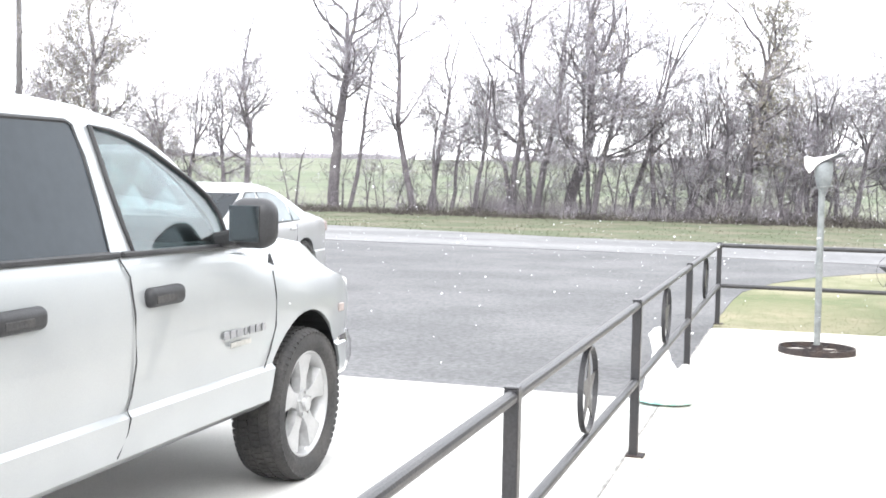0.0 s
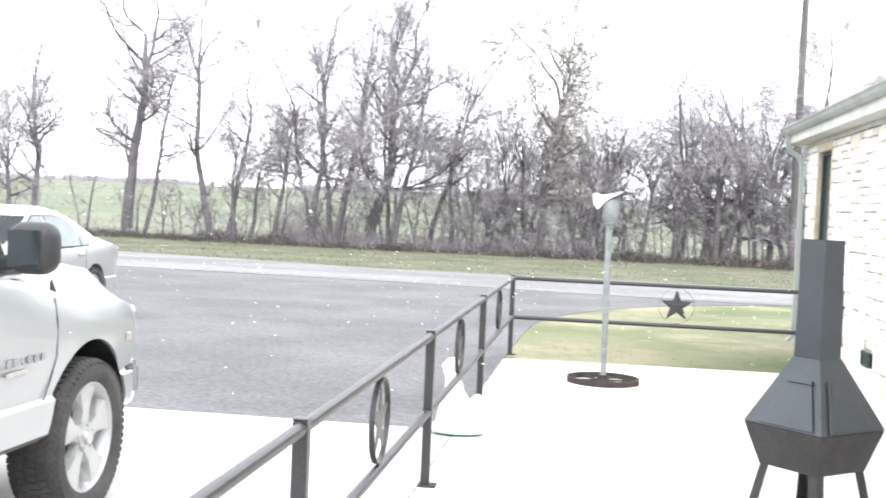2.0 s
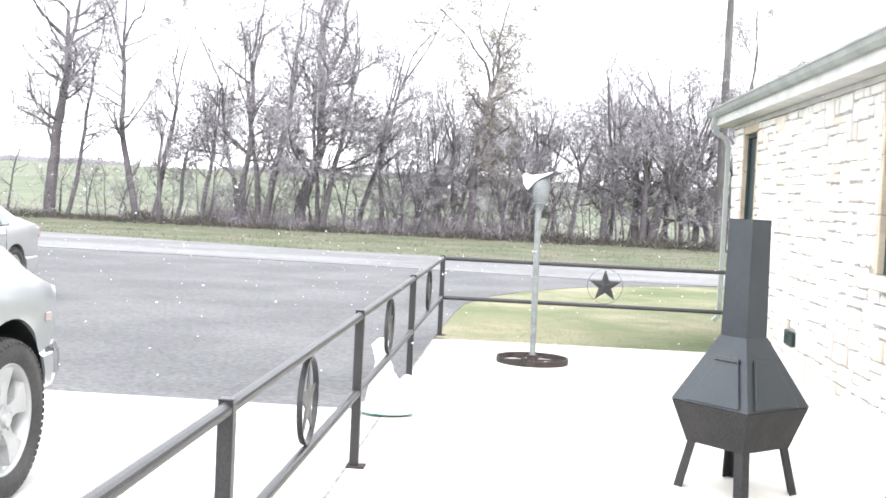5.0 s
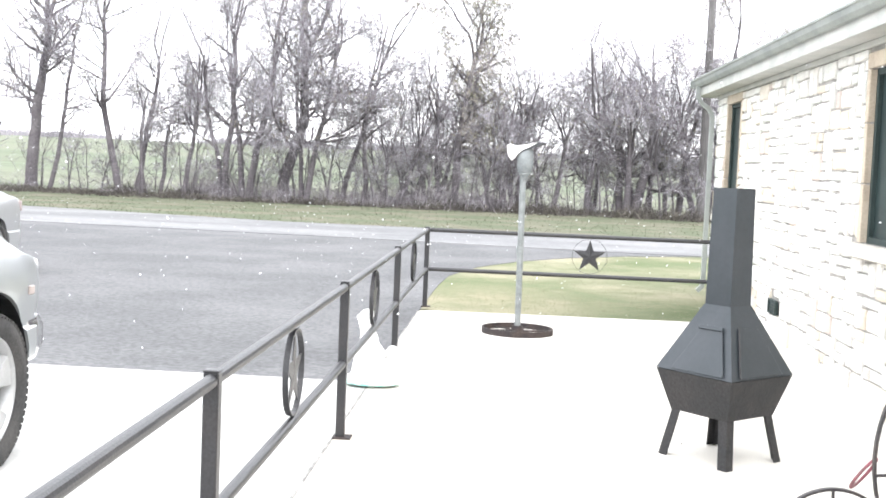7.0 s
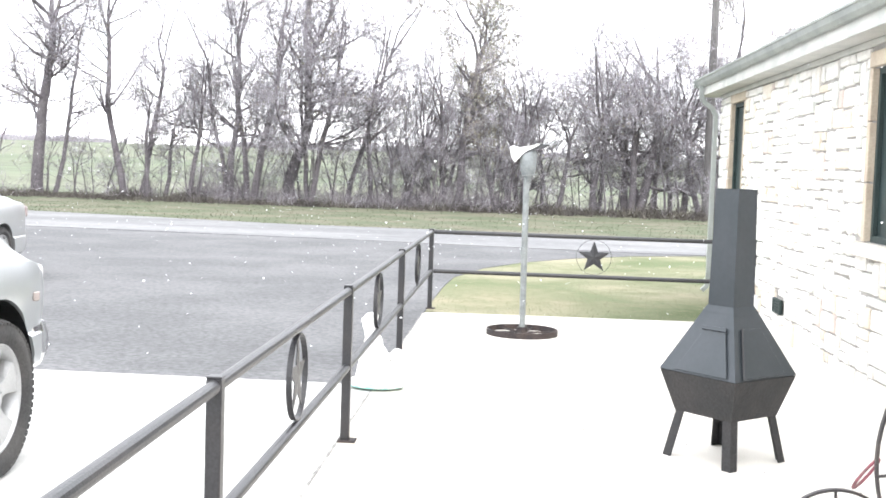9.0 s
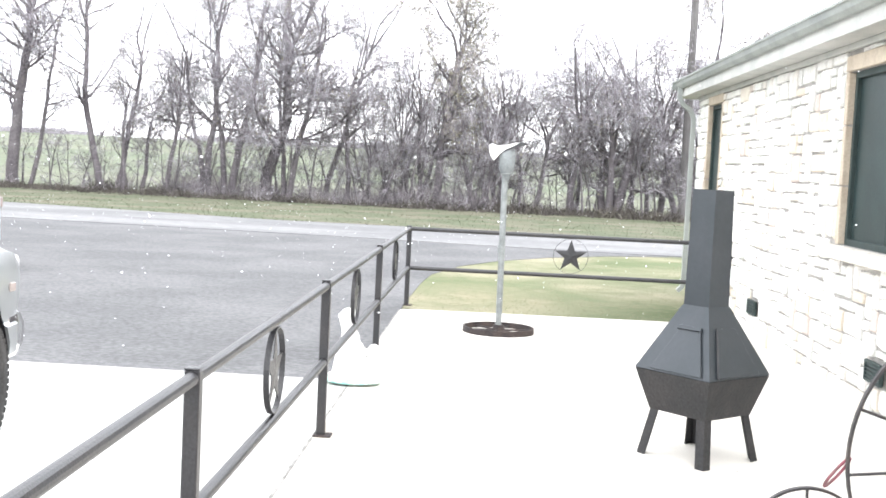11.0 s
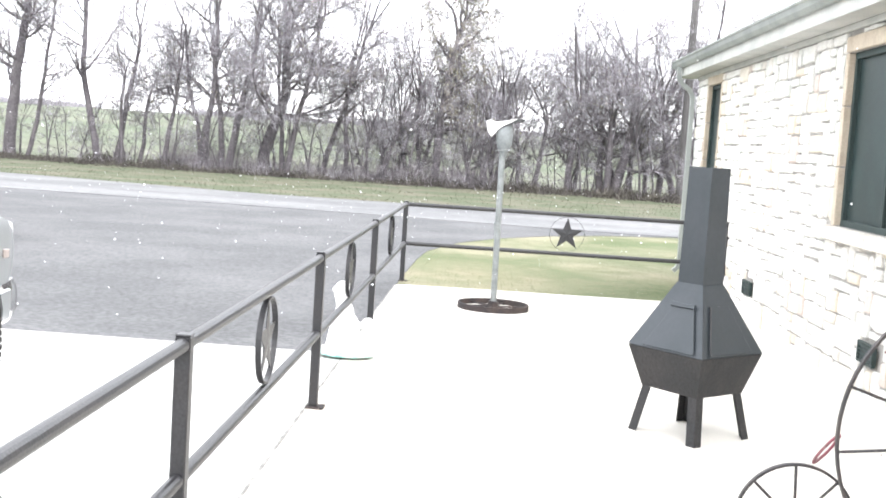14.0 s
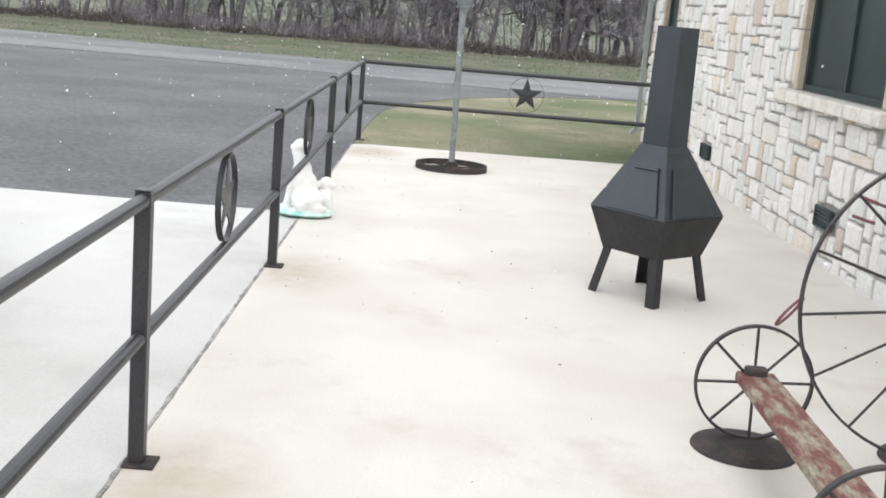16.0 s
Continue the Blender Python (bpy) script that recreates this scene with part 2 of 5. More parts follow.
# ---- ground ----
def ground_height(x, y):
    """Level by the house, falling a little to the ditch behind the verge, then a field that climbs gently."""
    far = max(0.0, y - 52.0)
    h = -0.038 + 0.030 * far / (1 + far / 600)
    h += 0.04 * noise.noise(Vector((x * 0.3, y * 0.3, 0))) * min(1, max(0, (y - 33) / 6))
    return h


def build_ground():
    xs = sorted({*(-600, -400, -250, -150, -100), *range(-70, 51, 3), *(70, 110, 160, 250, 400, 600)})
    ys = sorted({*(-80, -40, -15), *range(0, 70, 3), *(75, 82, 90, 100, 115, 130, 150, 180, 220, 280, 350, 450, 600, 800, 1100, 1500)})
    verts = [(x, y, ground_height(x, y) if y > 5 else -0.038) for y in ys for x in xs]
    w = len(xs)
    faces = [(j * w + i, j * w + i + 1, (j + 1) * w + i + 1, (j + 1) * w + i) for j in range(len(ys) - 1) for i in range(w - 1)]
    ob = mesh_object("ground", verts, faces, GRASSGROUND, smooth=True)
    ob.data.materials.append(FIELD)
    ob.data.materials.append(VERGEMAT)
    for f in ob.data.polygons:
        f.material_index = 1 if f.center.y > 46 else 2 if f.center.y > 25 else 0
    tagged(ob, "winter grass ground rising to a pale green field", "ground", kind="structure")


build_ground()


def sheet(name, outline, z0, z1, mat, label, category, bevel=0.0):
    ob = part(name, prism(outline, z0, z1, bevel), mat)
    return tagged(ob, label, category, kind="structure")


def add_spot(m, centre, radius, color, amount):
    """One ragged stain round a place on the slab."""
    n, l = m.node_tree.nodes, m.node_tree.links
    b = n["Principled BSDF"]
    old = b.inputs["Base Color"].links[0].from_socket
    co, mp, ball, tex, mul, mix = (n.new(k) for k in ("ShaderNodeTexCoord", "ShaderNodeMapping", "ShaderNodeTexGradient", "ShaderNodeTexNoise", "ShaderNodeMath", "ShaderNodeMix"))
    mp.vector_type = "TEXTURE"
    mp.inputs["Location"].default_value, mp.inputs["Scale"].default_value = (*centre, 0), (radius, radius * 1.4, radius)
    ball.gradient_type, mul.operation, mix.data_type = "SPHERICAL", "MULTIPLY", "RGBA"
    tex.inputs["Scale"].default_value, tex.inputs["Detail"].default_value = 9, 8
    l.new(co.outputs["Object"], mp.inputs[0]), l.new(mp.outputs[0], ball.inputs[0]), l.new(co.outputs["Object"], tex.inputs["Vector"])
    l.new(ball.outputs["Fac"], mul.inputs[0]), l.new(tex.outputs[0], mul.inputs[1])
    scaled = n.new("ShaderNodeMath")
    scaled.operation, scaled.use_clamp = "MULTIPLY", True
    scaled.inputs[1].default_value = amount
    l.new(mul.outputs[0], scaled.inputs[0]), l.new(scaled.outputs[0], mix.inputs["Factor"]), l.new(old, mix.inputs["A"])
    mix.inputs["B"].default_value = (*color, 1)
    l.new(mix.outputs["Result"], b.inputs["Base Color"])


add_spot(GRASSGROUND, (2.1, 13.9), 2.3, (0.070, 0.092, 0.045), 1.25)
add_spot(GRASSGROUND, (-0.2, 15.0), 1.7, (0.27, 0.235, 0.165), 1.1)
for spot in ((-0.86, 3.72), (-0.84, 6.72), (-0.80, 12.4)):
    add_spot(CONCRETE, spot, 0.42, (0.36, 0.27, 0.18), 1.1)


def joint():
    """The ragged dark filler between patio and driveway."""
    rng = random.Random(19)
    verts, faces = [], []
    for k in range(340):
        y = -4 + 16.9 * k / 339
        w = 0.0055 + abs(rng.gauss(0, 0.0035))
        x = -1.043 + 0.005 * noise.noise(Vector((y * 1.7, 0, 0))) + rng.gauss(0, 0.0015)
        verts += [(x - w, y, 0.002), (x + w, y, 0.002), (x + w, y, -0.05), (x - w, y, -0.05)]
        if k:
            a = 4 * (k - 1)
            faces += [(a + i, a + (i + 1) % 4, a + 4 + (i + 1) % 4, a + 4 + i) for i in range(4)]
    tagged(mesh_object("joint_filler", verts, faces, FILLER), "ragged dark joint between the concrete slabs", "joint", kind="structure")


joint()
# patio with the drain joint along the fence, and the driveway slab beside it
sheet("patio_floor", [(-1.039, -4), (2.66, -4), (2.66, 13.12), (-0.9, 12.98), (-1.039, 12.9)], -0.12, 0.0, CONCRETE,
      "pale cream concrete patio slab, lightly stained", "patio", 0.008)
sheet("driveway", [(-14, -4), (-1.047, -4), (-1.047, 8.58), (-14, 8.62)], -0.12, -0.002, DRIVE,
      "pale concrete driveway slab with joints", "driveway", 0.008)
edge = [(-40, 8.64), (-14, 8.64), (-1.047, 8.60), (-1.047, 12.9), (-1.05, 14.2), (-1.02, 16.2), (-0.95, 17.6), (-0.58, 19.3), (0.1, 20.9),
        (1.05, 22.3), (2.3, 23.5), (3.6, 24.2), (3.6, 25.4), (-40, 28.6)]
sheet("asphalt_yard", edge, -0.12, -0.03, ASPHALT, "dark grey asphalt yard with scuffs and tyre marks", "asphalt")
sheet("road", [(-120, 36.2), (-40, 28.4), (-3, 25.2), (2.6, 24.35), (30, 24.8), (120, 27.5), (120, 34.0), (30, 30.6), (4, 30.5), (-6, 30.6), (-14, 32.9), (-40, 40), (-120, 64)],
      -0.10, -0.018, ROADMAT, "pale worn country road with gravelly edge", "road")


# ---- fence ----
FX, POSTS = -1.0, (0.86, 3.83, 6.80, 9.91, 13.31)


def fence_post(fence, x, y, height):
    post = part("post", box((0.052, 0.052, height), (x, y, height / 2), bevel=0.005), IRON, fence)
    part("base_plate", box((0.105, 0.105, 0.010), (x + 0.012, y, 0.005), bevel=0.002), RUST, post, "rust-stained steel base plate")
    part("cap", box((0.053, 0.053, 0.008), (x, y, height + 0.003), bevel=0.003), IRON, post)


def fence_side():
    fence = thing("patio_fence", (0, 0, 0), "black iron pipe railing with star rings beside the driveway", "fence")
    for y in POSTS:
        fence_post(fence, FX, y, 0.91)
    for a, b in zip(POSTS, POSTS[1:]):
        part("top_rail", tube((FX, a + 0.03, 0.882), (FX, b - 0.03, 0.882), 0.024, n=14), IRON, fence)
        part("bottom_rail", tube((FX, a + 0.03, 0.434), (FX, b - 0.03, 0.434), 0.024, n=14), IRON, fence)
        mid = a + (b - a) * 0.48
        m = pose(FX, mid, 0.658, 0, 0, 90)
        r = part("star_ring", ring(bmesh.new(), m, 0.196, 0.026, 0.008), IRON, fence, "black hoop holding a star")
        s = star_bm(0.186, 0.005, 0.38, dished=0.004)
        s.transform(m)
        part("star", s, IRON, r)
    return fence


def fence_end():
    fence = thing("end_fence", (0, 0, 0), "black iron railing with a solid star, across the patio end", "fence")
    y = 13.31
    part("top_rail", tube((-0.97, y, 0.882), (2.64, y, 0.882), 0.024, n=14), IRON, fence)
    part("bottom_rail", tube((-0.97, y, 0.434), (2.64, y, 0.434), 0.024, n=14), IRON, fence)
    fence_post(fence, 2.66, y, 0.91)
    s = star_bm(0.188, 0.010, dished=0.010)
    s.transform(Matrix.Translation((0.845, y, 0.658)))
    st = part("star", s, IRON, fence, "solid black five-pointed star")
    part("star_ring", ring(bmesh.new(), Matrix.Translation((0.845, y, 0.658)), 0.199, 0.006, 0.004), IRON, st)


fence_side()
fence_end()


# ---- steel patio stove ----
def frustum(bm, z0, r0, z1, r1):
    """A square frustum with a corner towards -y; r is the half diagonal."""
    lo = [bm.verts.new((math.sin(a) * r0, -math.cos(a) * r0, z0)) for a in (k * math.pi / 2 for k in range(4))]
    hi = [bm.verts.new((math.sin(a) * r1, -math.cos(a) * r1, z1)) for a in (k * math.pi / 2 for k in range(4))]
    for k in range(4):
        j = (k + 1) % 4
        bm.faces.new((lo[k], lo[j], hi[j], hi[k]))
    return lo, hi


def stove():
    st = thing("patio_stove", (1.192, 6.83, 0), "black steel pyramid patio stove with square chimney", "stove", rz=-4)
    ZB, ZM, ZS, ZT = 0.265, 0.503, 0.880, 1.545
    bm = bmesh.new()
    frustum(bm, ZM, 0.384, ZS, 0.134)
    part("hood", bm, STOVEMAT, st)
    bm = bmesh.new()
    frustum(bm, ZB, 0.285, ZM - 0.004, 0.380)
    lo = [v for v in bm.verts if v.co.z < ZB + 0.01]
    bm.faces.new(lo)
    part("fire_bowl", bm, SOOT, st, "soot-blackened steel bowl")
    bm = bmesh.new()
    frustum(bm, ZS - 0.01, 0.127, ZT, 0.116)
    lo2, hi2 = frustum(bm, ZT, 0.116, ZT - 0.3, 0.108)
    part("chimney", bm, STOVEMAT, st)
    bm = bmesh.new()
    frustum(bm, ZT - 0.004, 0.1175, ZT + 0.002, 0.1175)
    part("chimney_rim", bm, STOVEMAT, st)
    bm = bmesh.new()
    frustum(bm, ZS - 0.035, 0.159, ZS + 0.004, 0.130)
    part("collar", bm, STOVEMAT, st)
    for k in range(4):
        a = k * math.pi / 2
        d = Vector((math.sin(a), -math.cos(a), 0))
        n = Vector((d.y, -d.x, 0))
        b = bmesh.new()
        top, foot = d * 0.272, d * 0.345
        rows = []
        for c, z in ((top, 0.30), (foot, 0.0)):
            rows.append([b.verts.new(Vector((c.x, c.y, z)) + n * u - d * v) for u, v in
                         ((-0.042, 0.040), (0, 0), (0.042, 0.040), (0.038, 0.046), (0, 0.010), (-0.038, 0.046))])
        for i in range(6):
            j = (i + 1) % 6
            b.faces.new((rows[0][i], rows[0][j], rows[1][j], rows[1][i]))
        b.faces.new(rows[0]), b.faces.new(rows[1][::-1])
        part("leg", b, SOOT, st)
    # hinged doors on the two faces, each a raised panel lying on the slope
    for side in (-1, 1):
        a = side * math.pi / 4
        out = Vector((math.sin(a), -math.cos(a), 0))
        along = Vector((math.cos(a), math.sin(a), 0))
        rise = ZS - ZM
        run = (0.384 - 0.134) / math.sqrt(2)
        up = (Vector((0, 0, rise)) - out * run).normalized()
        nor = along.cross(up)
        if nor.dot(out) < 0:
            nor = -nor
        base = out * (0.384 / math.sqrt(2)) + Vector((0, 0, ZM))
        m = Matrix((along, up, nor)).transposed().to_4x4()
        if side < 0:
            outline = [(-0.16, 0.010), (0.205, 0.010), (0.098, 0.275), (-0.045, 0.275)]
        else:
            outline = [(-0.20, 0.010), (0.17, 0.010), (0.075, 0.29), (-0.085, 0.29)]
        b = prism(outline, 0.001, 0.008, 0.002)
        b.transform(Matrix.Translation(base) @ m)
        door = part("door", b, STOVEMAT, st, "hinged steel access door")
        if side < 0:
            lip, pin = [(-0.06, 0.268), (0.112, 0.268), (0.104, 0.292), (-0.052, 0.292)], ((0.209, 0.015, 0.010), (0.102, 0.268, 0.010))
            b = prism(lip, 0.002, 0.020, 0.002)
            b.transform(Matrix.Translation(base) @ m)
            part("door_lip", b, STOVEMAT, door)
        else:
            pin = ((-0.205, 0.012, 0.010), (-0.088, 0.29, 0.010))
        b = add_tube(bmesh.new(), *pin, 0.005, n=8)
        b.transform(Matrix.Translation(base) @ m)
        part("hinge", b, STOVEMAT if side < 0 else IRON, door)


stove()


# ---- pole with feeder on an old wheel ----
def pole_lamp():
    t = thing("pole_feeder", (0.05, 11.53, 0), "galvanised pole with a hooded feeder, standing on an old wheel", "bird feeder")
    base = part("wheel_base", ring(bmesh.new(), pose(0, 0, 0.028, 90, 0, 0), 0.352, 0.056, 0.014, 44), RUST, t, "old rusty iron wheel lying flat")
    part("hub", tube((0, 0, 0.0), (0, 0, 0.075), 0.066, 0.05, 20), RUST, base)
    for k in range(6):
        a = k * math.pi / 3 + 0.2
        part("spoke", tube((math.cos(a) * 0.06, math.sin(a) * 0.06, 0.022), (math.cos(a) * 0.34, math.sin(a) * 0.34, 0.022), 0.010, n=8), RUST, base)
    part("pole", tube((0, 0, 0.03), (-0.012, 0, 1.58), 0.030, n=16), GALV, t)
    part("collar", tube((-0.012, 0, 0.78), (-0.012, 0, 0.86), 0.036, n=16), GALV, t)
    bm = bmesh.new()
    prof = [(0.032, 1.50), (0.036, 1.54), (0.060, 1.575), (0.076, 1.62), (0.083, 1.70), (0.082, 1.77), (0.070, 1.81)]
    rows = []
    for r, z in prof:
        rows.append([bm.verts.new((math.cos(2 * math.pi * k / 24) * r, math.sin(2 * math.pi * k / 24) * r, z)) for k in range(24)])
    for a, b in zip(rows, rows[1:]):
        for k in range(24):
            bm.faces.new((a[k], a[(k + 1) % 24], b[(k + 1) % 24], b[k]))
    bm.faces.new(rows[0][::-1]), bm.faces.new(rows[-1])
    part("hopper", bm, JAR, t, "cloudy pale grey jar", True)
    part("perch_ring", sweep([(math.cos(2 * math.pi * k / 24) * 0.078, math.sin(2 * math.pi * k / 24) * 0.078, 1.565 + 0.01 * math.cos(2 * math.pi * k / 24)) for k in range(24)], 0.006, 6, True), GALV, t)

    def shell(outline, depth):
        """A side outline (x, z) given depth and rounded edges."""
        b = prism(outline, -depth / 2, depth / 2)
        bmesh.ops.bevel(b, geom=[e for e in b.edges], offset=0.006, segments=2, affect="EDGES", profile=0.5)
        b.transform(pose(0, 0, 0, 90, 0, 0))
        return b

    part("hood", shell([(-0.185, 1.835), (-0.15, 1.853), (-0.09, 1.828), (0.0, 1.842), (0.08, 1.870), (0.12, 1.876), (0.05, 1.835), (-0.02, 1.80), (-0.07, 1.77), (-0.10, 1.72), (-0.13, 1.685), (-0.172, 1.745)], 0.15),
         HOODWHITE, t, "white curved metal hood", True)
    part("hood_lip", shell([(0.125, 1.880), (0.18, 1.872), (0.195, 1.858), (0.14, 1.842), (0.05, 1.820), (-0.02, 1.785), (-0.055, 1.765), (-0.02, 1.797), (0.05, 1.832)], 0.17), IRON, t, "dark drooping lip of the hood", True)


pole_lamp()


# ---- house ----
WX = 2.65
HOUSE_END = 16.05
WIN1 = (7.50, 9.33, 1.145, 2.49)
WIN2 = (14.42, 15.25, 1.145, 2.545)


def wall_panel(y0, y1, z0, z1):
    return box((0.30, y1 - y0, z1 - z0), (WX + 0.165, (y0 + y1) / 2, (z0 + z1) / 2), bevel=0)


def build_wall():
    wall = thing("wall_west", (0, 0, 0), "random-coursed pale limestone house wall with tan stones", "wall")
    tagged(wall, kind="structure")
    y0 = -4.0
    cuts = [(y0, WIN1[0]), (WIN1[1], WIN2[0]), (WIN2[1], HOUSE_END)]
    for a, b in cuts:
        part("backing", wall_panel(a, b, -0.1, 2.70), MORTAR, wall)
    for w in (WIN1, WIN2):
        part("backing", wall_panel(w[0], w[1], -0.1, w[2]), MORTAR, wall)
        part("backing", wall_panel(w[0], w[1], w[3], 2.70), MORTAR, wall)
    return wall


WALL = build_wall()
other = part("wall_rear", box((8.0, 0.3, 2.80), (WX + 4.35, HOUSE_END - 0.15, 1.28), bevel=0), MORTAR)
tagged(other, "plain end wall of the stone house", "wall", kind="structure")
other = part("wall_east", box((0.3, 20, 2.76), (WX + 8.2, 6.05, 1.28), bevel=0), MORTAR)
tagged(other, "plain back wall of the stone house", "wall", kind="structure")
other = part("wall_south", box((8.0, 0.3, 2.76), (WX + 4.35, -3.85, 1.28), bevel=0), MORTAR)
tagged(other, "plain end wall of the stone house", "wall", kind="structure")
floor_in = part("floor", box((7.7, 19.6, 0.1), (WX + 4.2, 6.05, -0.02), bevel=0), CONCRETE)
tagged(floor_in, "plain floor inside the house", "floor", kind="structure")


def house_window(name, w, mullions, label):
    y0, y1, z0, z1 = w
    t = thing(name, (WX, 0, 0), label, "window")
    tagged(t, kind="structure")
    d = 0.09
    yc, zc = (y0 + y1) / 2, (z0 + z1) / 2
    part("pane", box((0.02, y1 - y0, z1 - z0), (d, yc, zc), bevel=0), SCREEN, t, "dark screened glass")
    for yy in (y0 + 0.025, y1 - 0.025):
        part("window_frame", box((0.05, 0.05, z1 - z0), (d - 0.02, yy, zc), bevel=0.003), DARKFRAME, t)
    for zz in (z0 + 0.025, z1 - 0.025):
        part("window_frame", box((0.05, y1 - y0 - 0.1, 0.05), (d - 0.02, yc, zz), bevel=0.003), DARKFRAME, t)
    for k in range(mullions):
        yy = y0 + (y1 - y0) * (k + 1) / (mullions + 1)
        part("mullion", box((0.035, 0.045, z1 - z0 - 0.1), (d - 0.018, yy, zc), bevel=0.003), DARKFRAME, t)
    # tan stone surround and rough sill
    for yy in (y0 - 0.04, y1 + 0.04):
        hs = [z0, z0 + 0.46, z0 + 0.93, z1]
        for a, b in zip(hs, hs[1:]):
            part("trim_stone", box((0.115, 0.076, b - a - 0.008), (0.050, yy + math.copysign(0.004, yc - yy), (a + b) / 2), bevel=0.006), TANTRIM, t)
    part("lintel", box((0.115, y1 - y0 + 0.154, 0.12), (0.048, yc, z1 + 0.062), bevel=0.006), TANTRIM, t)
    n = max(2, round((y1 - y0) / 0.3))
    for k in range(n + 1):
        ln = (y1 - y0 + 0.5) / (n + 1)
        part("window_sill", box((0.20, ln - 0.008, 0.095), (-0.01, y0 - 0.25 + ln * (k + 0.5), z0 - 0.052), bevel=0.014, seg=2), SILLSTONE, t, "rough limestone sill block")
    return t


house_window("window_1", WIN1, 1, "dark screened window with tan stone surround and sill")
house_window("window_2", WIN2, 0, "narrow dark window near the house corner")


def vent(at, rows=4):
    t = thing("wall_vent", at, "small dark foundation vent grille in the stone wall", "vent", "foundation vents")
    part("frame", box((0.03, 0.34, 0.018), (-0.012, 0, 0.065), bevel=0.003), DARKFRAME, t)
    part("frame", box((0.03, 0.34, 0.018), (-0.012, 0, -0.065), bevel=0.003), DARKFRAME, t)
    for s in (-1, 1):
        part("frame", box((0.03, 0.018, 0.114), (-0.012, s * 0.16, 0), bevel=0.003), DARKFRAME, t)
    part("backing", box((0.02, 0.31, 0.13), (0.0, 0, 0), bevel=0), SCREEN, t)
    for k in range(rows):
        part("slat", box((0.022, 0.30, 0.008), (-0.014, 0, -0.042 + 0.028 * k), (0, 30, 0), 0), DARKFRAME, t)
    return t


v = vent((WX - 0.012, 12.05, 0.325))
copy_thing(v, pose(WX - 0.012, 8.22, 0.325))


def roof():
    t = thing("house_roof", (0, 0, 0), "low shingled roof with boxed eave and pale gutter", "roof")
    tagged(t, kind="structure")
    y0, y1 = -4.4, 16.4
    yc, ln = (y0 + y1) / 2, y1 - y0
    part("soffit", box((0.24, ln, 0.02), (2.55, yc, 2.715), bevel=0), WHITETRIM, t)
    part("fascia", box((0.025, ln, 0.20), (2.43, yc, 2.80), bevel=0.003), WHITETRIM, t)
    part("frieze_board", box((0.03, ln - 0.8, 0.05), (2.645, yc, 2.678), bevel=0.003), WHITETRIM, t)
    part("end_fascia", box((8.75, 0.025, 0.20), (6.81, y1 + 0.014, 2.80), bevel=0.003), WHITETRIM, t)
    part("ceiling", box((8.2, ln - 0.8, 0.02), (6.85, yc, 2.74), bevel=0), WHITETRIM, t)
    # hipped shingle deck
    bm = bmesh.new()
    x0, x1, zr, xr = 2.415, 11.2, 4.35, 6.8
    pts = [(x0, y0), (x1, y0), (x1, y1), (x0, y1)]
    lo = [bm.verts.new((x, y, 2.935)) for x, y in pts]
    lb = [bm.verts.new((x, y, 2.905)) for x, y in pts]
    ra, rb = bm.verts.new((xr, y0 + 4.5, zr)), bm.verts.new((xr, y1 - 4.5, zr))
    for f in ((lo[0], lo[1], ra), (lo[1], lo[2], rb, ra), (lo[2], lo[3], rb), (lo[3], lo[0], ra, rb), tuple(lb)):
        bm.faces.new(f)
    for i in range(4):
        j = (i + 1) % 4
        bm.faces.new((lb[i], lb[j], lo[j], lo[i]))
    part("shingle_deck", bm, SHINGLE, t)
    # K-style gutter
    prof = [(x + 0.168, z + 0.092) for x, z in ((2.248, 2.72), (2.21, 2.72), (2.178, 2.755), (2.165, 2.80), (2.15, 2.805), (2.15, 2.825), (2.17, 2.825), (2.183, 2.76), (2.213, 2.732), (2.248, 2.732))]
    bm = bmesh.new()
    a = [bm.verts.new((x, y0, z)) for x, z in prof]
    b = [bm.verts.new((x, y1, z)) for x, z in prof]
    for i in range(len(prof)):
        j = (i + 1) % len(prof)
        bm.faces.new((a[i], a[j], b[j], b[i]))
    part("gutter", bm, GUTTERMAT, t, "grey aluminium gutter")
    for yy in (y0, y1):
        part("gutter_cap", box((0.095, 0.006, 0.10), (2.368, yy, 2.865), bevel=0.001), GUTTERMAT, t)


roof()


def downspout():
    bm = bmesh.new()
    path = [(2.37, 16.0, 2.82), (2.37, 16.0, 2.68), (2.42, 16.0, 2.60), (2.53, 16.0, 2.52), (2.575, 16.0, 2.42), (2.575, 16.0, 0.22), (2.56, 16.0, 0.13), (2.50, 16.0, 0.07)]
    rows = []
    for i, p in enumerate(path):
        q = Vector(path[min(i + 1, len(path) - 1)]) - Vector(path[max(i - 1, 0)])
        q.normalize()
        s = Vector((0, 1, 0))
        u = q.cross(s).normalized()
        rows.append([bm.verts.new(Vector(p) + s * a * 0.037 + u * b * 0.028) for a, b in ((-1, -1), (1, -1), (1, 1), (-1, 1))])
    for a, b in zip(rows, rows[1:]):
        for k in range(4):
            bm.faces.new((a[k], a[(k + 1) % 4], b[(k + 1) % 4], b[k]))
    bm.faces.new(rows[0]), bm.faces.new(rows[-1][::-1])
    ob = part("downspout", bm, GUTTERMAT)
    tagged(ob, "grey square downspout at the house corner", "downspout")


downspout()


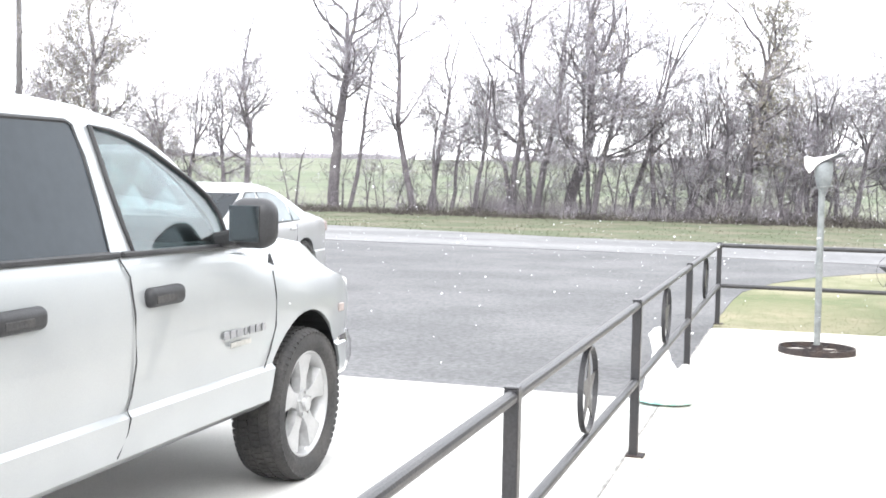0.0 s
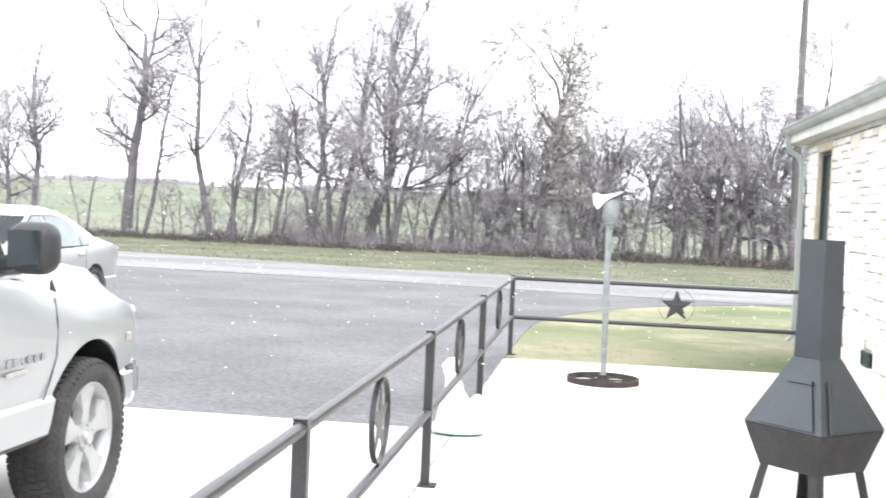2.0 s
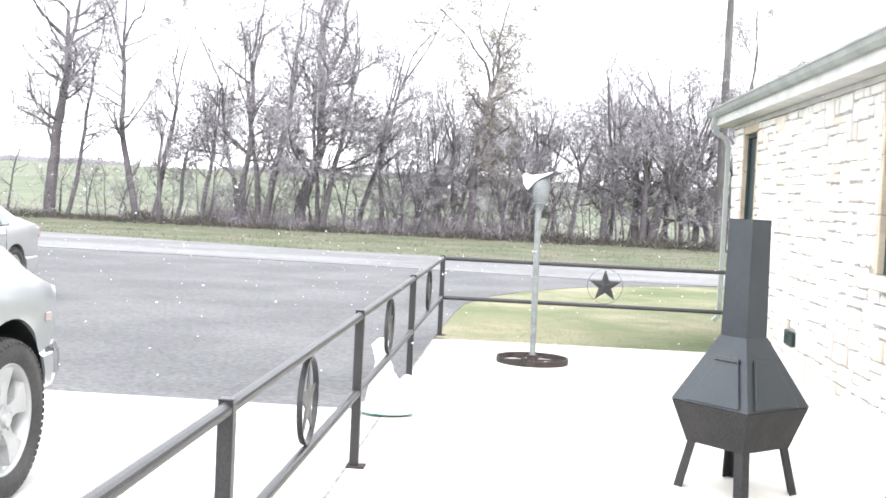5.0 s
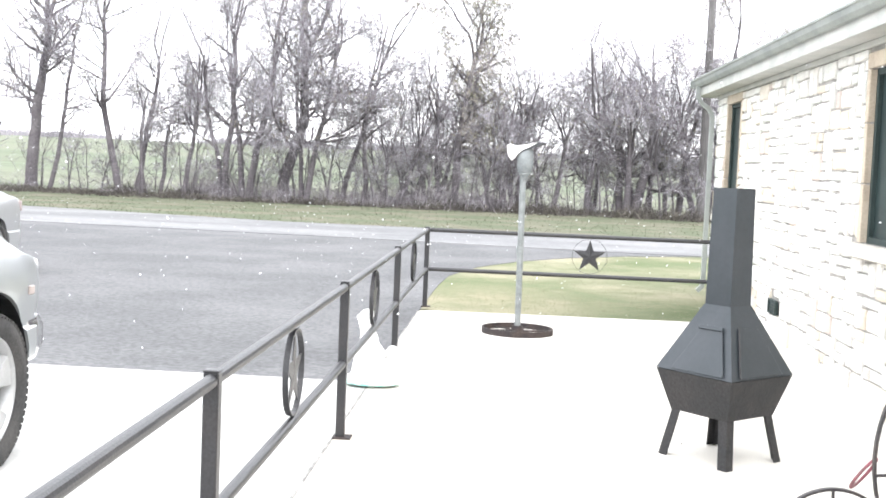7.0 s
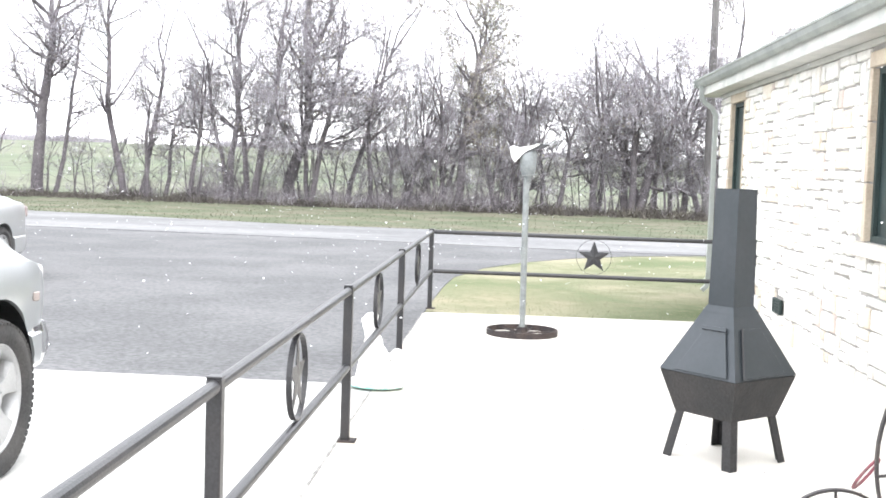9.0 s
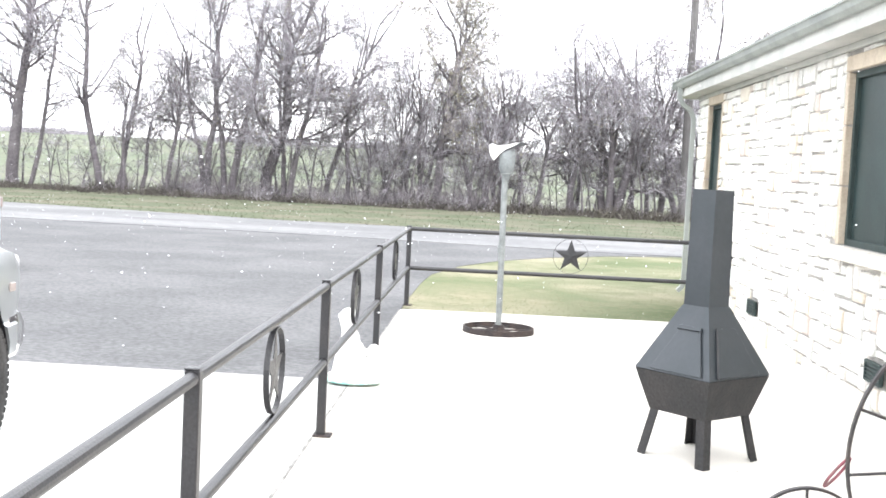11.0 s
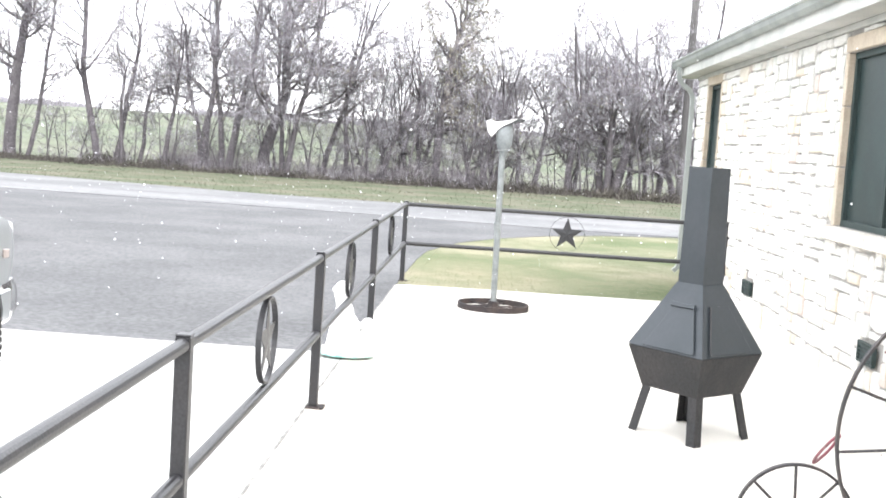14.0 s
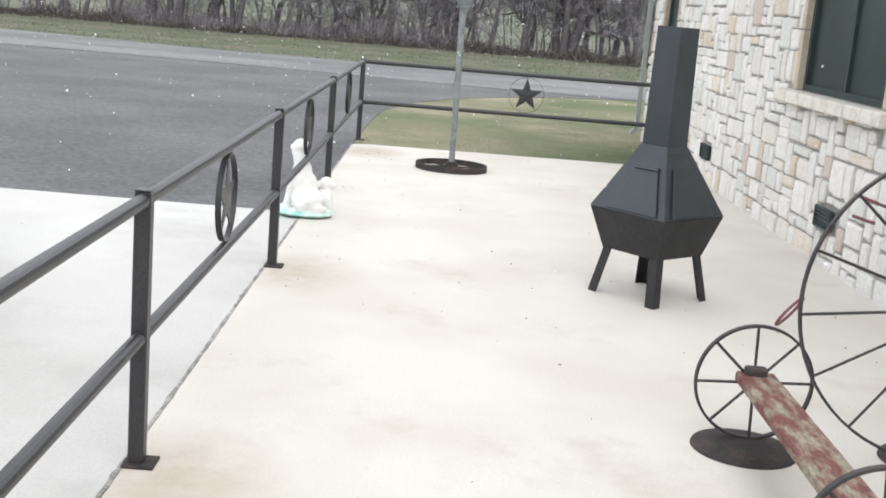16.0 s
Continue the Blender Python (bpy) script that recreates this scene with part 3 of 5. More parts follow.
# ---- trees ----
def grow(rng, height, trunk_r, lean=0.0, low=0.3, limbs=11, reach=0.34, fork=0.6, tops=2, stems=1, twigs=1.0, leafy=0.0, splay=0.25, kink=0.13, crown=0.0):
    """A bare tree as crooked limb tubes, twig slivers and leaf flakes: three (verts, faces) pairs."""
    wood, fine, leaves = ([], []), ([], []), ([], [])

    def tube_path(pts, radii, n):
        verts, faces = wood
        start = len(verts)
        for i, (p, r) in enumerate(zip(pts, radii)):
            d = (pts[min(i + 1, len(pts) - 1)] - pts[max(i - 1, 0)]).normalized()
            u = d.orthogonal().normalized()
            w = d.cross(u)
            for k in range(n):
                a = 2 * math.pi * k / n
                verts.append(p + (u * math.cos(a) + w * math.sin(a)) * r)
        for i in range(len(pts) - 1):
            for k in range(n):
                j = (k + 1) % n
                faces.append((start + i * n + k, start + i * n + j, start + (i + 1) * n + j, start + (i + 1) * n + k))

    def ribbon(pts, width):
        """A twig as a thin strip turned at random."""
        verts, faces = fine
        s = len(verts)
        d = (pts[-1] - pts[0]).normalized()
        w = Matrix.Rotation(rng.uniform(0, math.pi), 3, d) @ d.orthogonal().normalized() * width
        last = len(pts) - 1
        for i, p in enumerate(pts):
            k = 1 - 0.55 * i / last
            verts.extend((p - w * k, p + w * k))
        faces.extend((s + 2 * i, s + 2 * i + 1, s + 2 * i + 3, s + 2 * i + 2) for i in range(last))

    def flake(p, size):
        verts, faces = leaves
        s = len(verts)
        a = Vector((rng.gauss(0, 1), rng.gauss(0, 1), rng.gauss(0, 1))).normalized() * size
        b = a.orthogonal().normalized() * size * 0.6
        verts.extend((p - a, p + b, p + a, p - b))
        faces.append((s, s + 1, s + 2, s + 3))

    WOB, LIFT, STEP = (0.085, 0.12, 0.16, 0.20, 0.24), (0.0, 0.05, 0.03, 0.02, 0.0), (0.55, 0.36, 0.24, 0.16, 0.14)

    def run(p, d, length, r0, r1, level):
        """One crooked length of wood: its points, directions and radii."""
        n = max(2, round(length / STEP[level]))
        pts, dirs, radii = [p.copy()], [d.copy()], [r0]
        for i in range(n):
            bend = WOB[level] + (kink * 1.6 if rng.random() < 0.22 and 0 < level < 3 else 0)
            d = (d.lerp(dirs[0], 0.25 if level == 0 else 0) + Vector((rng.gauss(0, bend), rng.gauss(0, bend), rng.gauss(0, bend * 0.8) + LIFT[level]))).normalized()
            p = p + d * (length / n)
            pts.append(p.copy()), dirs.append(d.copy()), radii.append(r0 + (r1 - r0) * (i + 1) / n)
        return pts, dirs, radii

    def turned(axis, ang):
        side = Matrix.Rotation(rng.uniform(0, 2 * math.pi), 3, axis) @ axis.orthogonal().normalized()
        return (axis * math.cos(ang) + side * math.sin(ang)).normalized()

    def spray(p, d, length, r, level):
        """A limb, branch or twig with all that grows from it."""
        pts, dirs, radii = run(p, d, length, r, max(r * 0.28, 0.005), level)
        if level < 3:
            tube_path(pts, radii, 5 if level == 1 else 3)
        else:
            ribbon(pts, 0.0080 if level == 3 else 0.0058)
        if level >= 3:
            for _ in range(2):
                if rng.random() < 0.03 + leafy * 0.55:
                    flake(pts[rng.randrange(1, len(pts))] + Vector((rng.gauss(0, 0.06), rng.gauss(0, 0.06), rng.gauss(0, 0.06))), rng.uniform(0.025, 0.055))
        if level >= 4:
            return
        gap = {1: 0.17, 2: 0.125, 3: 0.105}[level] / twigs
        count = max(2, round(length / gap))
        for k in range(count):
            f = 0.10 + 0.90 * (k + rng.random()) / count
            i = min(int(f * (len(pts) - 1)), len(pts) - 2)
            q = pts[i].lerp(pts[i + 1], f * (len(pts) - 1) - i)
            nl = length * rng.uniform(0.25, 0.6) * (1.15 - 0.6 * f)
            nl = min(max(nl, (0, 0.70, 0.42, 0.22)[level]), (9, 2.4, 1.1, 0.50)[level])
            spray(q, turned(dirs[i], rng.uniform(0.45, 1.15)), nl, max(radii[i] * rng.uniform(0.35, 0.6), 0.006), level + 1)

    def leader(p, d, length, r, f0, share):
        """An upright stem with side limbs from height f0 up, forking near its top."""
        first = length * fork
        pts, dirs, radii = run(p, d, first, r, r * 0.52, 0)
        tube_path(pts, radii, 8)
        heads = [(pts, dirs, radii, 0.0, fork)]
        for k in range(tops):
            nd = turned(dirs[-1], rng.uniform(0.12, 0.38))
            a = run(pts[-1], (nd + Vector((0, 0, 0.45))).normalized(), length * (1 - fork) * rng.uniform(0.85, 1.18), radii[-1] * rng.uniform(0.65, 0.85), 0.010, 1)
            tube_path(a[0], a[2], 5)
            heads.append((*a, fork, 1.0))
        for k in range(share):
            f = f0 + (0.99 - f0) * (k + rng.random()) / share
            ps, ds, rs, a, b = rng.choice(heads[1:]) if f > fork else heads[0]
            g = min(max((f - a) / (b - a), 0), 0.999) * (len(ps) - 1)
            i = int(g)
            q = ps[i].lerp(ps[i + 1], g - i)
            bulge = (1 - crown) * (1.12 - 0.75 * f) + crown * math.sin(math.pi * min(1, max(0.12, (f - f0 * 0.6) / (1.04 - f0 * 0.6))))
            spray(q, turned(ds[i], rng.uniform(0.75, 1.35)), height * reach * rng.uniform(0.6, 1.15) * bulge, min(max(rs[i] * rng.uniform(0.35, 0.6), 0.012), 0.07), 1)

    for s in range(stems):
        a = 2.4 * s + rng.uniform(-0.4, 0.4)
        out = splay if stems > 1 else 0.0
        d = Vector((lean + out * math.cos(a), out * math.sin(a) * 0.7, 1)).normalized()
        k = 1 if s == 0 else rng.uniform(0.68, 0.98)
        leader(Vector((0.28 * out * 4 * math.cos(a), 0.2 * math.sin(a), -0.1)), d, height * k, trunk_r * (1 if s == 0 else rng.uniform(0.6, 0.9)), low, max(3, round(1.5 * limbs / stems ** 0.5)))
    return wood, fine, leaves


def tree(seed, x, y, label, **shape):
    rng = random.Random(seed)
    wood, fine, leaves = grow(rng, **shape)
    t = thing("tree", (x, y, ground_height(x, y)), label, "tree", "trees along the road")
    mesh_object("trunk", *wood, BARK, t, "grey-brown trunk and limbs", True)
    crown = mesh_object("crown", *fine, TWIG, t, "haze of bare twigs")
    if leaves[1]:
        mesh_object("leaves", *leaves, LEAF, crown, "sparse buds and dry leaves")
    return t


def gh(x, y):
    return ground_height(x, y)


OPEN = dict(low=0.25, limbs=15, reach=0.35, fork=0.58, tops=3, twigs=0.95)
SLENDER = dict(low=0.28, limbs=14, reach=0.21, fork=0.55, tops=2, twigs=0.9)
CLUMP = dict(low=0.18, limbs=12, reach=0.33, fork=0.5, tops=3, twigs=1.0)
DOME = dict(low=0.14, limbs=17, reach=0.36, fork=0.42, tops=4, twigs=0.95, crown=0.6)
WHIP = dict(low=0.25, limbs=7, reach=0.20, fork=0.5, tops=2, twigs=0.8)
BARE = "bare winter roadside tree with sparse grey twigs"
MULTI = "bare multi-stemmed roadside tree, dense with twigs"
LEAFY = "tall thin roadside tree with sparse dry leaves"
ROUND = "low spreading bare tree with a rounded crown"
SLIM = "slim bare sapling with a few side twigs"
WHIPS = "thin bare sapling in the hedge"
# the trees that stand out one by one, in their order along the road
tree(21, -19.4, 46.0, "thick-trunked bare tree forking high into two limbs", height=12.0, trunk_r=0.27, lean=-0.02, **OPEN)
tree(22, -18.9, 46.2, "slim bare stem beside a thick trunk", height=9.7, trunk_r=0.11, lean=0.0, **SLENDER)
tree(43, -15.9, 46.0, BARE, height=12.0, trunk_r=0.16, lean=-0.09, **{**OPEN, "reach": 0.24})
tree(24, -15.2, 46.0, SLIM, height=10.2, trunk_r=0.12, lean=-0.04, **SLENDER)
tree(25, -14.8, 45.6, SLIM, height=5.9, trunk_r=0.09, lean=0.03, **SLENDER)
tree(26, -14.3, 46.3, SLIM, height=5.5, trunk_r=0.10, lean=0.10, **SLENDER)
tree(27, -13.2, 46.0, SLIM, height=6.8, trunk_r=0.12, lean=0.05, **WHIP)
tree(28, -11.6, 46.0, MULTI, height=11.8, trunk_r=0.15, lean=-0.12, stems=2, splay=0.10, **CLUMP)
tree(29, -10.7, 45.6, MULTI, height=10.8, trunk_r=0.17, lean=-0.03, stems=2, splay=0.15, **CLUMP)
tree(30, -9.3, 46.2, "stout many-limbed bare tree in a thicket", height=12.4, trunk_r=0.26, lean=-0.03, **{**CLUMP, "limbs": 19, "reach": 0.32})
tree(31, -8.3, 45.4, MULTI, height=11.5, trunk_r=0.13, lean=0.05, stems=2, splay=0.16, **CLUMP)
tree(32, -6.9, 46.4, "bare tree leaning out of the thicket", height=10.6, trunk_r=0.12, lean=0.20, **{**SLENDER, "limbs": 12})
tree(33, -6.0, 45.8, "bare tree leaning out of the thicket", height=9.5, trunk_r=0.11, lean=0.20, **{**SLENDER, "limbs": 12})
tree(34, -4.9, 46.0, ROUND, height=5.9, trunk_r=0.10, stems=3, splay=0.3, **{**DOME, "limbs": 12})
tree(36, -2.5, 46.0, LEAFY, height=11.5, trunk_r=0.18, lean=0.13, leafy=0.9, **{**CLUMP, "low": 0.20, "reach": 0.20, "crown": 0.55, "limbs": 30, "tops": 4})
tree(37, -2.9, 46.6, BARE, height=7.4, trunk_r=0.10, lean=0.02, **WHIP)
tree(38, -0.9, 46.6, ROUND, height=6.4, trunk_r=0.11, stems=3, splay=0.28, **{**DOME, "limbs": 13})
tree(39, 1.3, 46.4, ROUND, height=6.8, trunk_r=0.12, stems=2, splay=0.2, **{**DOME, "limbs": 13})
tree(40, 2.9, 46.0, "bare tree with an upright leader and twiggy crown", height=7.8, trunk_r=0.15, lean=-0.02, **{**DOME, "limbs": 15, "reach": 0.28})
tree(41, 4.4, 46.1, ROUND, height=7.8, trunk_r=0.23, stems=3, splay=0.22, **{**DOME, "limbs": 17, "reach": 0.40})
tree(42, 6.3, 46.8, ROUND, height=7.0, trunk_r=0.15, stems=2, splay=0.2, **DOME)
tree(57, -31.2, 46.5, LEAFY, height=12.2, trunk_r=0.17, leafy=0.40, stems=2, splay=0.10, **{**CLUMP, "crown": 0.7, "low": 0.25, "limbs": 18, "reach": 0.30})
tree(52, -23.6, 46.0, "bare tree with low wide limbs and one tall leader", height=9.5, trunk_r=0.15, **{**OPEN, "low": 0.2, "tops": 1, "reach": 0.36})
tree(53, -24.5, 46.2, ROUND, height=6.6, trunk_r=0.14, lean=-0.18, **{**DOME, "limbs": 12})
tree(54, -27.3, 46.8, ROUND, height=6.8, trunk_r=0.13, stems=2, splay=0.22, leafy=0.15, **DOME)
tree(55, -34.3, 47.0, ROUND, height=7.4, trunk_r=0.15, stems=2, splay=0.22, leafy=0.2, **DOME)
tree(56, 9.6, 50.0, LEAFY, height=10.8, trunk_r=0.16, leafy=0.4, **{**CLUMP, "crown": 0.7})
# repeats along the hedge
kinds = {
    "dome": tree(61, -38.0, 48.0, ROUND, height=6.8, trunk_r=0.14, stems=2, splay=0.22, **DOME),
    "clump": tree(62, -43.5, 48.0, MULTI, height=9.7, trunk_r=0.14, stems=2, splay=0.15, **CLUMP),
    "whip": tree(63, -21.4, 46.4, WHIPS, height=4.9, trunk_r=0.055, **WHIP),
    "bush": tree(64, -17.2, 46.5, WHIPS, height=3.6, trunk_r=0.045, stems=3, splay=0.35, **{**WHIP, "low": 0.1}),
}
PLANTED = [
    ("dome", -29.2, 48.2, 0.9, 130), ("dome", 9.0, 47.5, 0.95, 60), ("dome", 12.5, 48.0, 1.05, 200), ("dome", 16.5, 48.5, 1.0, 300), ("clump", 20.0, 48.5, 0.85, 40),
    ("dome", -36.0, 49.0, 0.85, 250), ("clump", -47.5, 49.0, 0.9, 190), ("clump", 12.8, 55.0, 1.0, 120), ("clump", 3.4, 48.4, 0.72, 75), ("clump", -0.2, 48.6, 0.70, 215), 
    ("clump", -4.2, 47.5, 0.80, 20), ("dome", -3.4, 47.0, 0.85, 15), ("dome", 0.2, 47.0, 0.90, 95), ("dome", 5.3, 47.5, 1.05, 170),
    ("dome", 7.4, 46.9, 1.0, 225),
]
rng_plants = random.Random(9)
for k in range(60):
    x = -33 + k * 0.72 + rng_plants.uniform(-0.4, 0.4)
    thick = -13.5 < x
    if -8 < x < 0:
        PLANTED.append(("bush", x + 0.3, rng_plants.uniform(45.2, 48.0), rng_plants.uniform(0.7, 1.2), rng_plants.uniform(0, 360)))
    if not thick and rng_plants.random() < 0.45:
        continue
    PLANTED.append((rng_plants.choice(("whip", "bush")), x, rng_plants.uniform(45.0, 47.8), rng_plants.uniform(0.6, 1.15) * (1.0 if thick else 0.75), rng_plants.uniform(0, 360)))
for kind, x, y, s, turn in PLANTED:
    o = kinds[kind]
    keep = o.scale.copy()
    o.scale = (s, s, s)
    copy_thing(o, pose(x, y, gh(x, y), 0, 0, turn))
    o.scale = keep


def shrubs(name, n, place, h0, h1, mat, seed, label, r=0.006, stems=7):
    """A tangle of thin stems along the hedge foot."""
    rng = random.Random(seed)
    verts, faces = [], []
    for _ in range(n):
        x, y = place(rng)
        base = Vector((x, y, gh(x, y) - 0.03))
        h = rng.uniform(h0, h1) * (0.35 + 1.3 * abs(noise.noise(Vector((x * 0.35, y * 0.3, 3)))))
        for _ in range(stems):
            p = base + Vector((rng.gauss(0, 0.1), rng.gauss(0, 0.1), 0))
            d = Vector((rng.gauss(0, 0.5), rng.gauss(0, 0.5), 1)).normalized()
            for k in range(4):
                d2 = (d + Vector((rng.gauss(0, 0.35), rng.gauss(0, 0.35), rng.gauss(0, 0.25)))).normalized()
                q = p + d2 * h / 4
                w = d2.orthogonal().normalized()
                w = (Matrix.Rotation(rng.uniform(0, 3.14), 3, d2) @ w) * r * (1 - 0.2 * k)
                s = len(verts)
                verts.extend((p - w, p + w, q + w * 0.75, q - w * 0.75))
                faces.append((s, s + 1, s + 2, s + 3))
                p, d = q, d2
    ob = mesh_object(name, verts, faces, mat)
    return tagged(ob, label, "undergrowth", kind="stuff")


def thicket_place(rng):
    """Most of the brush stands under the closed part of the tree line."""
    x = rng.uniform(-13, 0) if rng.random() < 0.5 else rng.uniform(-45, 22)
    return x, rng.uniform(44.6, 48.5)


def weed_place(rng):
    x = rng.uniform(-45, 24)
    return x, 43.2 + 4.2 * rng.random() ** 0.7


shrubs("hedge_brush", 950, thicket_place, 0.7, 2.6, BRUSH, 31, "tangled bare brush under the trees", 0.009, 8)
shrubs("dead_weeds", 5600, weed_place, 0.15, 0.62, WEED, 32, "brown dead weeds along the hedge foot", 0.020, 7)


def far_hedge():
    """A thin broken line of distant woods along the top of the field."""
    rng = random.Random(35)
    verts, faces = [], []
    for _ in range(4200):
        x = rng.uniform(-260, 120)
        y = 330 + rng.uniform(-25, 25)
        patch = noise.noise(Vector((x * 0.014, 1, 0)))
        if patch < -0.22:
            continue
        z = gh(x, y)
        h = rng.uniform(1.2, 3.2) * (0.75 + noise.noise(Vector((x * 0.05, 2, 0))))
        for _ in range(7):
            a = Vector((x + rng.gauss(0, 1.1), y, z - 0.2))
            b = a + Vector((rng.gauss(0, 1.0), 0, h * rng.uniform(0.5, 1.1)))
            k = len(verts)
            verts.extend((a - Vector((0.14, 0, 0)), a + Vector((0.14, 0, 0)), b))
            faces.append((k, k + 1, k + 2))
    ob = mesh_object("far_hedge", verts, faces, TWIG)
    tagged(ob, "faint distant woods across the field", "woods", kind="stuff")


far_hedge()


def grass(name, n, area, h, mat, seed, label, w=0.006):
    rng = random.Random(seed)
    verts, faces = [], []
    for _ in range(n):
        x, y = area(rng)
        if x is None:
            continue
        z = gh(x, y) - 0.005
        for _ in range(3):
            a = rng.uniform(0, 6.28)
            hh = h * rng.uniform(0.4, 1.1)
            c, s = math.cos(a) * w, math.sin(a) * w
            lx, ly = rng.gauss(0, hh * 0.5), rng.gauss(0, hh * 0.5)
            k = len(verts)
            verts.extend(((x - c, y - s, z), (x + c, y + s, z), (x + lx, y + ly, z + hh)))
            faces.append((k, k + 1, k + 2))
    ob = mesh_object(name, verts, faces, mat)
    return tagged(ob, label, "grass", kind="stuff")


def lawn_area(rng):
    y = 13.15 + 11.2 * rng.random() ** 1.4
    left = -1.0 + 0.05 * rng.gauss(0, 1) + max(0, y - 17.5) * 0.23 + max(0, y - 19.3) * 0.22 + max(0, y - 21) * 0.25 + max(0, y - 22.5) * 0.3
    x = rng.uniform(left, 7.5)
    if x > 2.6 and y < 16.1:
        return None, None
    return x, y


def verge_area(rng):
    x = rng.uniform(-42, 24)
    far = 30.6 if x > -6 else 30.6 + (-6 - x) * 0.28
    return x, far + rng.random() ** 1.3 * max(1.0, 43.0 - far)


grass("lawn_grass", 9000, lawn_area, 0.014, BLADE, 41, "patchy short lawn, green and straw-coloured", 0.007)
grass("verge_grass", 9000, verge_area, 0.035, VERGEBLADE, 42, "rough verge grass between road and hedge", 0.022)


# ---- utility poles ----
def utility_pole(at, height, r):
    t = thing("utility_pole", at, "weathered wooden utility pole", "utility pole", "utility poles")
    part("pole", tube((0, 0, -0.2), (0.03, 0, height), r, r * 0.72, 14), WOODPOLE, t)
    part("crossarm", box((2.2, 0.1, 0.12), (0.03, 0.12, height - 0.5), bevel=0.01), WOODPOLE, t)
    for x in (-0.95, -0.4, 0.4, 0.95):
        part("insulator", tube((0.03 + x, 0.12, height - 0.44), (0.03 + x, 0.12, height - 0.30), 0.04, 0.025, 10), GALV, t)


utility_pole((7.2, 45.2, gh(7.2, 45.2)), 12.5, 0.17)
utility_pole((-35.4, 46.0, gh(-35.4, 46.0)), 12.5, 0.17)


# ---- vehicles ----
SILVER = material("silver_white_paint", (0.37, 0.385, 0.39), 0.34, 0.45, vary=0.03, scale=2, fine=200, bump=0.0, coat=0.6)
SEDANPAINT = material("silver_paint", (0.40, 0.40, 0.40), 0.3, 0.35, vary=0.03, scale=2, fine=200, bump=0.0, coat=0.5)
AUTOGLASS = material("tinted_car_glass", (0.026, 0.033, 0.040), 0.03, vary=0.06, scale=1.3, fine=20, bump=0.0, spec=0.22)
CABTRIM = material("dark_cab_trim", (0.045, 0.047, 0.05), 0.7, vary=0.15, scale=5, fine=80, bump=0.1)
SEATCLOTH = material("grey_seat_cloth", (0.11, 0.115, 0.12), 0.9, vary=0.12, scale=6, fine=120, bump=0.2)
MIRRORGLASS = material("door_mirror_glass", (0.16, 0.175, 0.185), 0.12, 1.0, vary=0.03, scale=3, fine=30, bump=0)
# sedan glass: the sky's pale reflection is put into the base colour
SKYGLASS = material("sky_toned_car_glass", (0.16, 0.185, 0.195), 0.04, vary=0.10, scale=1.6, fine=6, bump=0.0, spec=0.6)


def clear_glass(name, tint):
    """Tinted see-through glass."""
    m = bpy.data.materials.new(name)
    m.use_nodes = True
    b = m.node_tree.nodes["Principled BSDF"]
    b.inputs["Base Color"].default_value = (*tint, 1)
    b.inputs["Roughness"].default_value, b.inputs["IOR"].default_value, b.inputs["Transmission Weight"].default_value = 0.0, 1.5, 1.0
    return m


SIDEGLASS = clear_glass("clear_car_glass", (0.50, 0.62, 0.63))
BLACKPLASTIC = material("black_plastic", (0.02, 0.02, 0.022), 0.5, vary=0.2, scale=6, fine=120, bump=0.1)
RUBBER = material("tyre_rubber", (0.035, 0.034, 0.034), 0.85, vary=0.25, scale=5, fine=80, bump=0.3, second=(0.055, 0.052, 0.05))
ALLOY = material("alloy_wheel", (0.42, 0.42, 0.42), 0.35, 0.5, vary=0.06, scale=8, fine=80, bump=0.0)
CHROME = material("chrome", (0.7, 0.7, 0.7), 0.12, 1.0, vary=0.03, scale=4, fine=30, bump=0)
BADGE = material("grey_badge", (0.30, 0.30, 0.31), 0.4, 0.4, vary=0.1, scale=30, fine=100, bump=0)
BADGELIGHT = material("pale_badge", (0.40, 0.39, 0.36), 0.4, 0.2, vary=0.1, scale=30, fine=100, bump=0)
LAMPRED = material("red_lamp_lens", (0.30, 0.03, 0.03), 0.15, vary=0.1, scale=9, fine=60, bump=0)
LAMPPALE = material("faded_red_lamp_lens", (0.34, 0.28, 0.27), 0.2, vary=0.1, scale=9, fine=60, bump=0)
LAMPCLEAR = material("clear_lamp_lens", (0.6, 0.6, 0.6), 0.1, vary=0.1, scale=9, fine=60, bump=0)
AMBER = material("amber_marker", (0.34, 0.29, 0.27), 0.25, vary=0.1, scale=9, fine=60, bump=0)


def loft(rings):
    """Closed rings of equal length joined in order, with flat ends."""
    bm = bmesh.new()
    rows = [[bm.verts.new(p) for p in r] for r in rings]
    n = len(rows[0])
    for a, b in zip(rows, rows[1:]):
        for k in range(n):
            bm.faces.new((a[k], a[(k + 1) % n], b[(k + 1) % n], b[k]))
    bm.faces.new(rows[0]), bm.faces.new(rows[-1][::-1])
    bmesh.ops.recalc_face_normals(bm, faces=bm.faces)
    return bm


